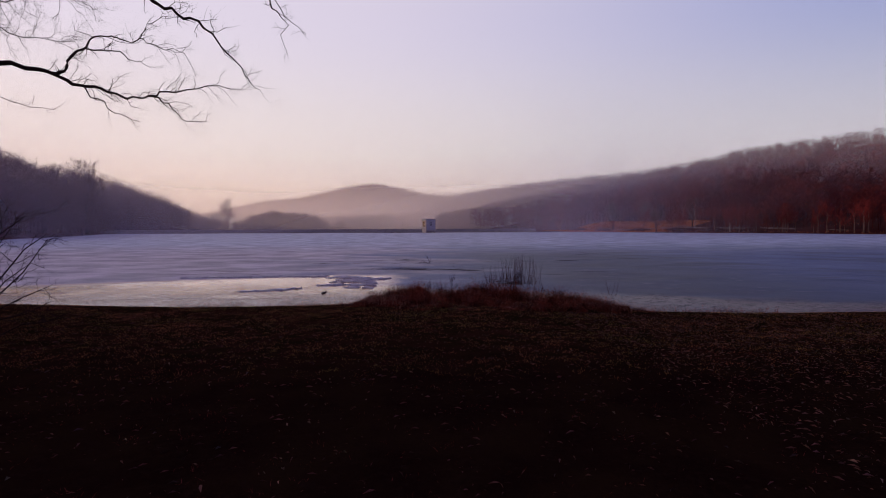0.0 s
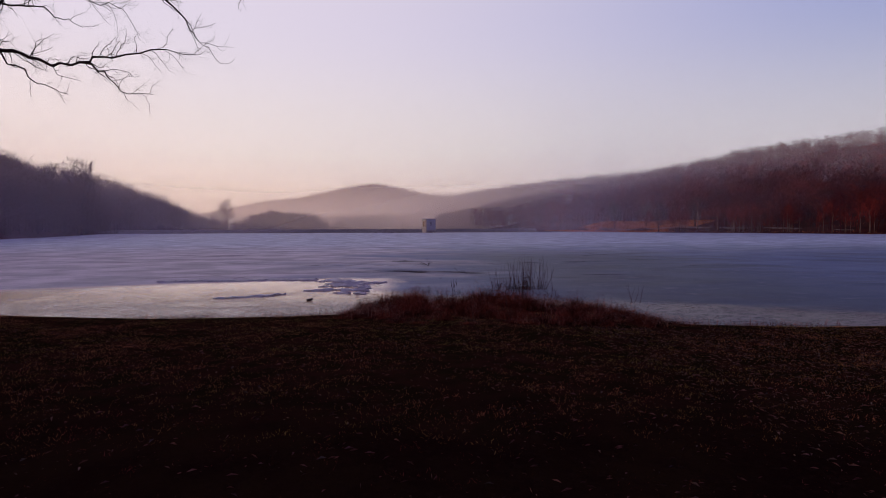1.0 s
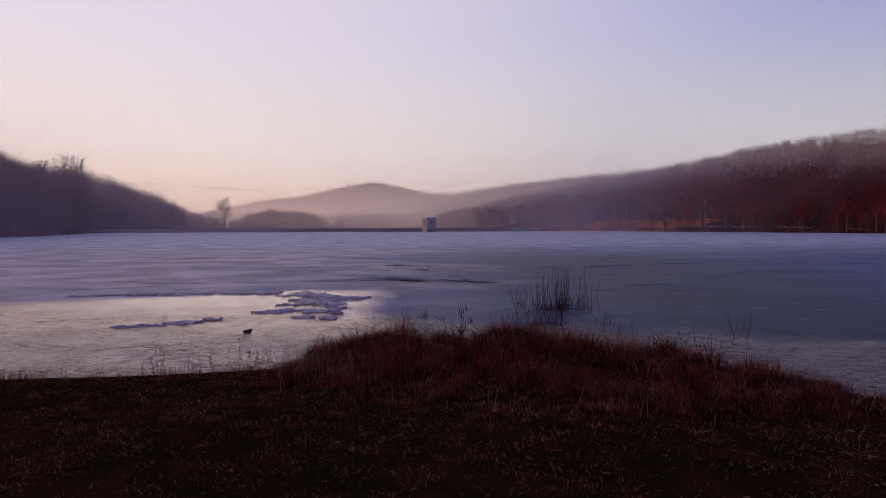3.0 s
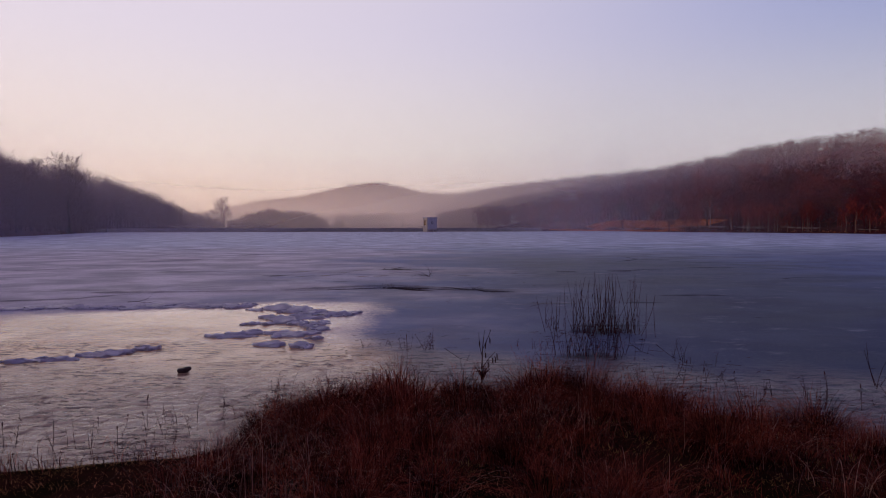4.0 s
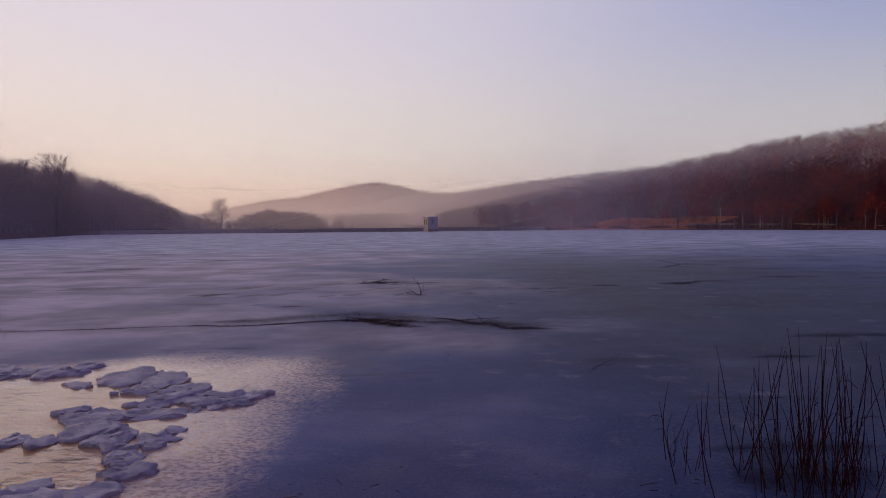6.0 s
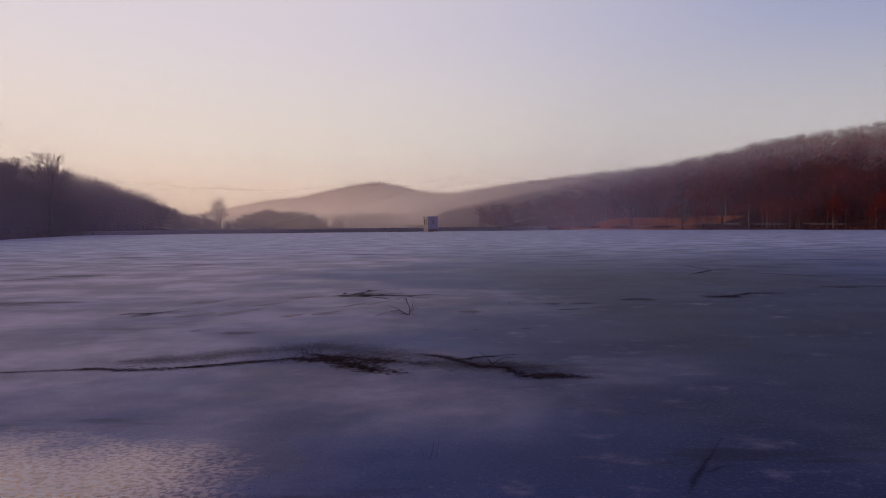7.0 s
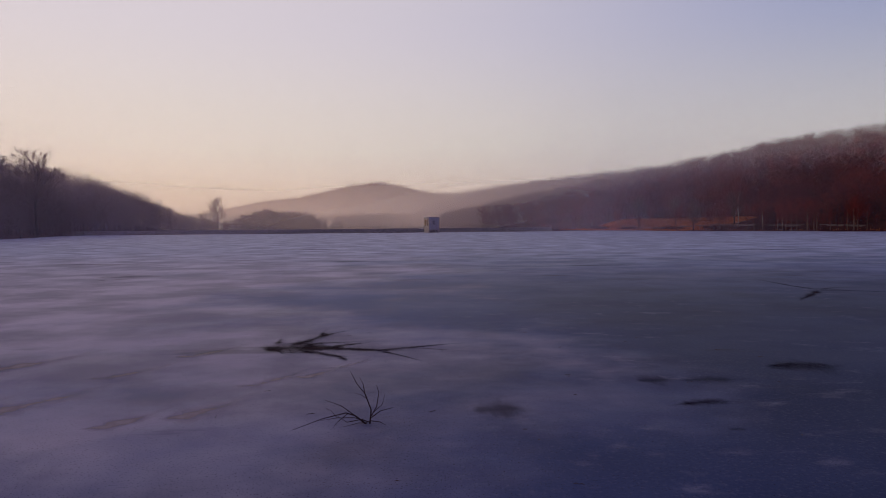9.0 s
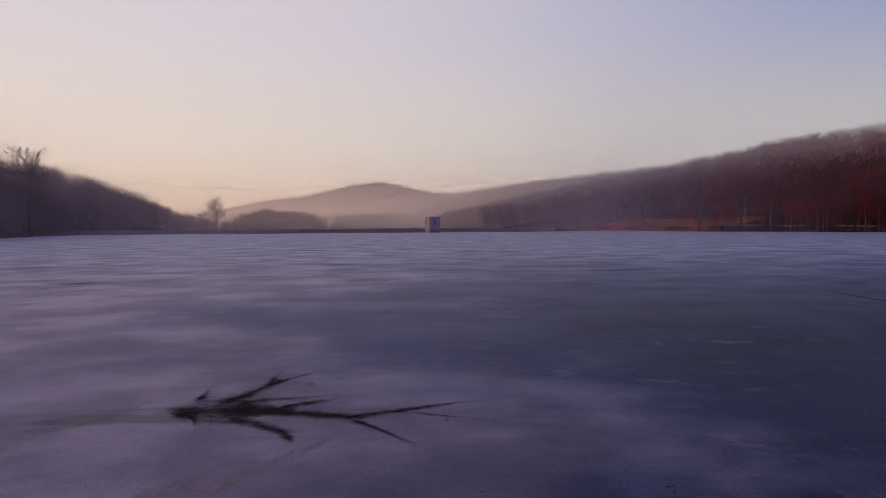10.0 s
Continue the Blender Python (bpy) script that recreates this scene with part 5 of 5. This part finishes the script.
# melt marks, but the three at the reeds paint their dark reflection
for k, (x, y, a, b) in enumerate(((2.9, 43.05, 0.35, 0.22), (3.8, 43.05, 0.6, 0.16), (5.8, 43.85, 0.75, 0.34), (8.8, 44.4, 1.0, 0.5), (10.6, 45.2, 0.9, 0.24),
                                 (0.3, 41.6, 0.45, 0.3), (2.9, 26.6, 0.9, 0.45), (3.3, 27.3, 1.2, 0.22), (2.0, 24.0, 0.8, 0.3), (1.48, 38.85, 0.18, 0.10), (3.1, 40.8, 0.14, 0.06), (-9.1, 41.75, 0.8, 0.22), (-17.1, 63.9, 2.2, 0.5),
                                 (-19.6, 55.4, 2.6, 0.6), (-7.6, 76.0, 1.8, 0.5), (-5.2, 38.6, 0.5, 0.2), (24, 63, 3.0, 0.5), (9.5, 70, 3.0, 0.5), (-14, 44.5, 2.4, 0.35),
                                 (-12, 34.6, 2.2, 0.45), (5.5, 31.5, 0.8, 0.12), (8.0, 33.4, 1.6, 0.25), (15, 47, 2.0, 0.3), (-26, 75, 4, 0.6), (3, 95, 5, 0.8), (-16, 100, 6, 0.9), (30, 90, 6, 0.8))):
    stain("dark_mark", [[(x - a, y - 0.3 * b, 0.02), (x - 0.4 * a, y, b * 0.8), (x + 0.1 * a, y + 0.1 * b, b), (x + 0.6 * a, y + 0.1 * b, b * 0.6), (x + 1.4 * a, y + 0.5 * b, 0.02)]],
          SMUDGE, "dark soft-edged mark in the ice: melt, and reed reflections", "melt mark", seed=20 + k)
for k, (x, y, a, b) in enumerate(((-3.75, 41.4, 0.55, 0.20), (-3.3, 42.9, 0.6, 0.12), (-2.6, 43.4, 0.55, 0.10), (-6.4, 41.6, 0.8, 0.25), (-7.4, 41.2, 0.6, 0.2), (-8.2, 44.0, 0.8, 0.25), (-5.9, 43.4, 0.7, 0.14), (-4.6, 41.0, 0.5, 0.14), (-2.2, 44.0, 0.5, 0.08), (-5.2, 45.0, 0.7, 0.12))):
    stain("frost_patch", [[(x - a, y - 0.6 * b, 0.02), (x - 0.3 * a, y, b), (x + 0.35 * a, y + 0.9 * a, b * 0.8), (x + a, y + 2.6 * a, 0.02)]],
          FROST, "pale patch of frost on the ice", "frost patch", seed=60 + k)

# the cut branch frozen into the lake
def branch_on_ice(name, lines, x, y, label):
    top = new(name)
    top.location = (x, y, 0)
    for line, r in lines:
        bm = bmesh.new()
        tube(bm, line, [r * (1 - 0.75 * k / (len(line) - 1)) for k in range(len(line))], 5)
        part("twig", bm, BARK, top)
    return tagged(top, label, "branch", "twigs frozen into the ice")


branch_on_ice("fallen_branch", [
    ([(0.05, 0, -0.02), (-0.1, 0, 0.10), (-0.22, 0, 0.14), (-0.5, -0.1, 0.10), (-0.85, -0.22, 0.0)], 0.012),
    ([(0.08, 0, -0.02), (0.10, 0, 0.18), (0.02, 0.02, 0.38), (-0.08, 0.03, 0.50), (-0.16, 0.03, 0.66)], 0.011),
    ([(0.02, 0.02, 0.38), (0.00, 0.02, 0.5), (-0.05, 0.02, 0.6)], 0.006),
    ([(0.10, 0, 0.1), (0.17, 0, 0.22), (0.20, 0, 0.40), (0.17, 0.0, 0.5)], 0.008),
    ([(0.10, 0, 0.08), (0.22, 0.02, 0.16), (0.38, 0.02, 0.20)], 0.008),
    ([(-0.1, 0, 0.10), (-0.3, 0.1, 0.20), (-0.52, 0.15, 0.26)], 0.007),
    ([(-0.2, 0, 0.13), (-0.32, -0.1, 0.05), (-0.36, -0.16, 0.0)], 0.006),
    ([(0.0, 0, 0.06), (-0.2, -0.06, 0.04), (-0.32, -0.05, 0.12)], 0.007),
    ([(0.08, 0, 0.02), (-0.12, 0.05, 0.06), (-0.35, 0.08, 0.05), (-0.6, 0.05, 0.02)], 0.007),
    ([(0.05, -0.02, 0.02), (-0.05, -0.12, 0.05), (-0.22, -0.2, 0.03)], 0.006),
    ([(0.12, 0, 0.14), (0.24, 0.03, 0.24), (0.27, 0.05, 0.36)], 0.005),
    ([(0.06, 0.02, 0.3), (-0.03, 0.04, 0.36), (-0.12, 0.05, 0.38)], 0.004),
    ([(0.1, 0.02, 0.03), (0.22, -0.08, 0.05), (0.3, -0.12, 0.02)], 0.006),
    ([(-0.35, 0.08, 0.05), (-0.42, 0.1, 0.13), (-0.5, 0.1, 0.17)], 0.004),
], -1.5, 41.08, "thin dark forked branch frozen upright into ice")
branch_on_ice("fallen_twig", [
    ([(0.05, 0, 0.0), (-0.05, 0, 0.14), (-0.2, 0.0, 0.24)], 0.008),
    ([(0.05, 0.0, 0.02), (0.25, 0.1, 0.10), (0.45, 0.2, 0.08)], 0.008),
    ([(0.2, 0.05, 0.02), (0.35, 0.12, 0.04), (0.5, 0.2, 0.0)], 0.006),
], 0.35, 35.35, "two bent twigs lying at a slush ridge")
branch_on_ice("fallen_twig", [
    ([(-0.35, 0.1, 0.02), (0, 0, 0.05), (0.35, -0.1, 0.02), (0.6, 0.05, 0.04)], 0.01),
    ([(0, 0, 0.04), (0.2, 0.2, 0.10), (0.3, 0.3, 0.2)], 0.007),
], -10.4, 31.6, "thin curved twig lying beyond the floes")
for x, y, turn in ((2.95, 24.0, 20), (3.35, 23.6, -30), (1.0, 23.4, 60), (-0.4, 23.5, 10)):
    ob = branch_on_ice("fallen_twig", [([(-0.3, 0, 0.28), (-0.05, 0, 0.10), (0.25, 0, 0.0)], 0.005), ([(0.1, 0, 0.05), (0.18, 0.04, 0.2)], 0.003)], x, y, "broken reed leaning on the shore ice")
    ob.rotation_euler.z = radians(turn)

# a stub of log on the glazed ice
bm = bmesh.new()
tube(bm, [(-0.16, 0, 0.05), (-0.15, 0, 0.055), (0.0, 0.02, 0.06), (0.10, 0.03, 0.07), (0.19, 0.05, 0.10), (0.24, 0.06, 0.11)], [0.055, 0.07, 0.072, 0.07, 0.06, 0.035], 9)
for p in bm.verts:
    p.co += Vector((0.01, 0.02, 0.03)) * noise.noise(p.co * 11)
log = part("log_stub", bm, LOG, smooth=True)
log.matrix_basis = pose(-4.98, 22.85, 0.0, 0, 0, 20) @ Matrix.Diagonal((0.50, 0.55, 0.62, 1))
tagged(log, "short dark stub of log lying on ice", "log")
nr = random.Random(9)
for k in range(46):
    x, y = nr.uniform(-4, 6), nr.uniform(36, 48)
    bm = bmesh.new()
    a = nr.uniform(0, 6.28)
    for j in range(nr.choice((1, 2))):
        o = j * 0.08
        tube(bm, [(-0.04 + o, 0, 0.004), (0 + o, 0.012, 0.014), (0.045 + o, 0, 0.006)], [0.003, 0.008, 0.002], 4)
    ob = part("leaf_scrap", bm, LOG)
    ob.matrix_basis = pose(x, y, 0, 0, 0, math.degrees(a)) @ Matrix.Scale(0.65, 4)
    tagged(ob, "dark scrap of leaf frozen to the ice", "leaf", "leaf scraps on the ice")


# ---- the tree over the bank ----
def sprout(bm, pts, radii, rng, level, length, gap):
    """Side twigs along a bough, crooked and branching again and again."""
    for a, b, ra in zip(pts, pts[1:], radii):
        a, b = Vector(a), Vector(b)
        want = (b - a).length / gap
        for _ in range(int(want) + (rng.random() < want % 1)):
            p, d = a.lerp(b, rng.random()), (b - a).normalized()
            way = (d * rng.uniform(0.2, 1.1) + Vector((rng.gauss(0.1, 0.4), rng.gauss(0, 0.6), rng.gauss(0.05, 0.75)))).normalized()
            ln = length * rng.uniform(0.3, 1.0)
            line = [p]
            for _ in range(6):
                way = (way + Vector((rng.gauss(0.08, 0.30), rng.gauss(0, 0.22), rng.gauss(0.02, 0.34)))).normalized()
                line.append(line[-1] + way * ln / 6)
            r = min(ra * 0.55, (0.0090, 0.0056, 0.0042)[level - 1])
            rr = [r * (1 - 0.11 * k) for k in range(7)]
            tube(bm, line, rr, 3)
            if level < 3:
                sprout(bm, line[1:], rr[1:], rng, level + 1, length * (0.52 if level == 1 else 0.42), gap * (0.62 if level == 1 else 0.9))


def bough(line, y, r0, r1, parent, seed, gap=0.22, length=0.5, drift=0.0):
    rng = random.Random(seed)
    pts = [Vector((x, y + drift * k, z)) for k, (x, z) in enumerate(line)]
    fine = []
    for a, b in zip(pts, pts[1:]):
        bend = 0.07 * min((b - a).length, 0.6)
        fine += [a.lerp(b, k / 3) + (Vector((rng.gauss(0, bend), rng.gauss(0, bend), rng.gauss(0, bend))) if k else Vector()) for k in range(3)]
    pts = fine + [pts[-1]]
    n = len(pts) - 1
    radii = [(r0 + (r1 - r0) * (k / n) ** 0.6) * rng.uniform(0.9, 1.1) for k in range(n + 1)]
    bm = bmesh.new()
    tube(bm, pts, radii, 6)
    k = n // 3 if line[0][0] < -11 else 0
    sprout(bm, pts[k:], [max(r, 0.01) for r in radii[k:]], rng, 1, length * 1.2, gap * 0.95)
    return part("bough", bm, BARK, parent, smooth=True)


oak_near = new("overhanging_tree")
ox, oy = -14.5, 13.3
oak_near.location = (0, 0, 0)
bm = bmesh.new()
g0 = ground_at(ox, oy)
tube(bm, [(ox, oy, g0 - 0.3), (ox, oy, g0 + 0.3), (ox + 0.1, oy, 2.5), (ox + 0.05, oy - 0.1, 5.0), (ox + 0.3, oy, 7.5), (ox + 0.2, oy + 0.2, 10.0), (ox + 0.5, oy, 13.0)],
     [0.48, 0.36, 0.31, 0.27, 0.2, 0.13, 0.03], 10)
part("trunk", bm, BARK, oak_near, smooth=True)
bough([(ox, 5.2), (-13.2, 6.0), (-11.8, 6.35), (-10.23, 6.2), (-9.42, 6.07), (-9.08, 5.98), (-8.61, 5.73), (-8.11, 5.68), (-7.67, 5.53), (-7.39, 5.41), (-6.92, 5.47), (-6.48, 5.56), (-5.85, 5.62), (-5.35, 5.69), (-4.85, 5.59)],
      13.8, 0.085, 0.006, oak_near, 1, 0.15, 0.57)
bough([(-6.92, 5.47), (-6.48, 5.31), (-6.3, 5.09), (-6.07, 4.9), (-5.61, 4.89)], 13.8, 0.022, 0.005, oak_near, 2, 0.14, 0.46)
bough([(-9.08, 5.98), (-8.79, 6.02), (-8.72, 6.24), (-8.53, 6.43), (-8.28, 6.55), (-8.21, 6.7), (-8.09, 6.77), (-7.71, 6.79), (-7.53, 6.71), (-7.09, 6.73), (-6.84, 6.61), (-6.53, 6.47), (-6.1, 6.4)],
      13.8, 0.042, 0.006, oak_near, 3, 0.14, 0.57)
bough([(-8.28, 6.51), (-7.84, 6.46), (-7.53, 6.45), (-7.37, 6.27), (-7.1, 6.24), (-6.85, 6.08)], 13.8, 0.02, 0.005, oak_near, 4, 0.17, 0.40)
bough([(-8.36, 5.68), (-8.05, 5.41), (-7.74, 5.12), (-7.56, 5.07), (-7.14, 4.9)], 13.8, 0.02, 0.005, oak_near, 5, 0.17, 0.40)
bough([(-7.09, 6.73), (-6.93, 7.05), (-6.45, 7.2), (-5.9, 7.3)], 13.8, 0.012, 0.004, oak_near, 6, 0.14, 0.40)
bough([(-12.5, 7.2), (-11.2, 7.3), (-10.21, 7.04), (-9.47, 6.67), (-8.34, 6.58)], 13.5, 0.03, 0.005, oak_near, 7, 0.12, 0.69)
bough([(-11.5, 5.9), (-10.25, 5.46), (-9.63, 5.25), (-9.0, 5.18)], 13.9, 0.015, 0.004, oak_near, 8, 0.17, 0.40)
bough([(-12.5, 7.4), (-10.8, 7.6), (-9.6, 7.3), (-8.6, 7.5), (-7.8, 7.2)], 13.2, 0.03, 0.004, oak_near, 9, 0.11, 0.80)
bough([(ox + 0.3, 8.0), (-12.4, 8.6), (-9.6, 8.3), (-7.6, 7.6), (-6.14, 7.0), (-5.87, 6.84), (-5.5, 6.65), (-5.07, 6.5), (-4.81, 6.26), (-4.54, 5.89), (-4.22, 5.51), (-4.12, 5.35), (-3.9, 5.19)],
      12.1, 0.075, 0.004, oak_near, 10, 0.19, 0.48)
bough([(ox + 0.3, 9.2), (-11.0, 9.4), (-7.0, 8.6), (-4.6, 7.7), (-3.78, 7.06), (-3.67, 6.84), (-3.46, 6.53), (-3.41, 6.0)], 12.0, 0.07, 0.004, oak_near, 11, 0.22, 0.40)
bough([(-4.2, 7.4), (-3.56, 6.84), (-3.24, 6.42), (-3.03, 6.19)], 12.0, 0.014, 0.004, oak_near, 12, 0.22, 0.34)
tagged(oak_near, "bare dark tree with crooked boughs over the bank", "tree")

# bare shrub on the bank below it
bush = new("bank_shrub")
bush.location = (-9.6, 12.0, ground_at(-9.6, 12.0))
br = random.Random(17)
for k, line in enumerate((
        [(0, 0, -0.1), (0.2, 0, 0.9), (0.55, 0, 1.7), (1.0, 0, 2.3), (1.75, 0, 2.46)],
        [(0, 0.1, -0.1), (0.15, 0.1, 1.1), (0.4, 0.1, 1.9), (0.75, 0.1, 2.55), (0.95, 0.1, 2.62)],
        [(0, -0.1, -0.1), (0.35, -0.1, 0.6), (0.8, -0.1, 1.1), (1.3, -0.1, 1.45), (1.55, -0.1, 1.35)],
        [(-0.1, 0, -0.1), (-0.1, 0.1, 1.2), (0.1, 0.2, 2.2), (0.5, 0.2, 2.7)],
        [(0, 0.2, -0.1), (0.4, 0.2, 0.5), (0.9, 0.2, 0.75), (1.5, 0.2, 1.0)],
        [(0, 0.2, -0.1), (0.3, 0.3, 1.0), (0.9, 0.3, 1.7), (1.35, 0.3, 2.0)],
        [(0.1, 0, -0.1), (0.6, 0, 0.35), (1.1, 0, 0.45), (1.6, 0, 0.7)],
        [(0.1, 0.1, -0.1), (0.5, 0.1, 0.8), (1.0, 0.1, 1.25), (1.5, 0.1, 1.9)],
        [(0.2, -0.2, -0.1), (0.5, -0.2, 1.3), (0.8, -0.2, 2.0), (1.3, -0.2, 2.35)],
        [(0.2, 0.3, -0.1), (0.8, 0.3, 0.2), (1.3, 0.3, 0.25), (1.8, 0.3, 0.45)])):
    pts = [Vector(p) for p in line]
    bm = bmesh.new()
    rr = [0.022, 0.016, 0.011, 0.007, 0.003][:len(pts)]
    tube(bm, pts, rr, 5)
    sprout(bm, pts[1:], rr[1:], br, 1, 0.65, 0.16)
    part("stem", bm, BARK, bush)
tagged(bush, "bare thin-stemmed shrub on the dark bank", "shrub")
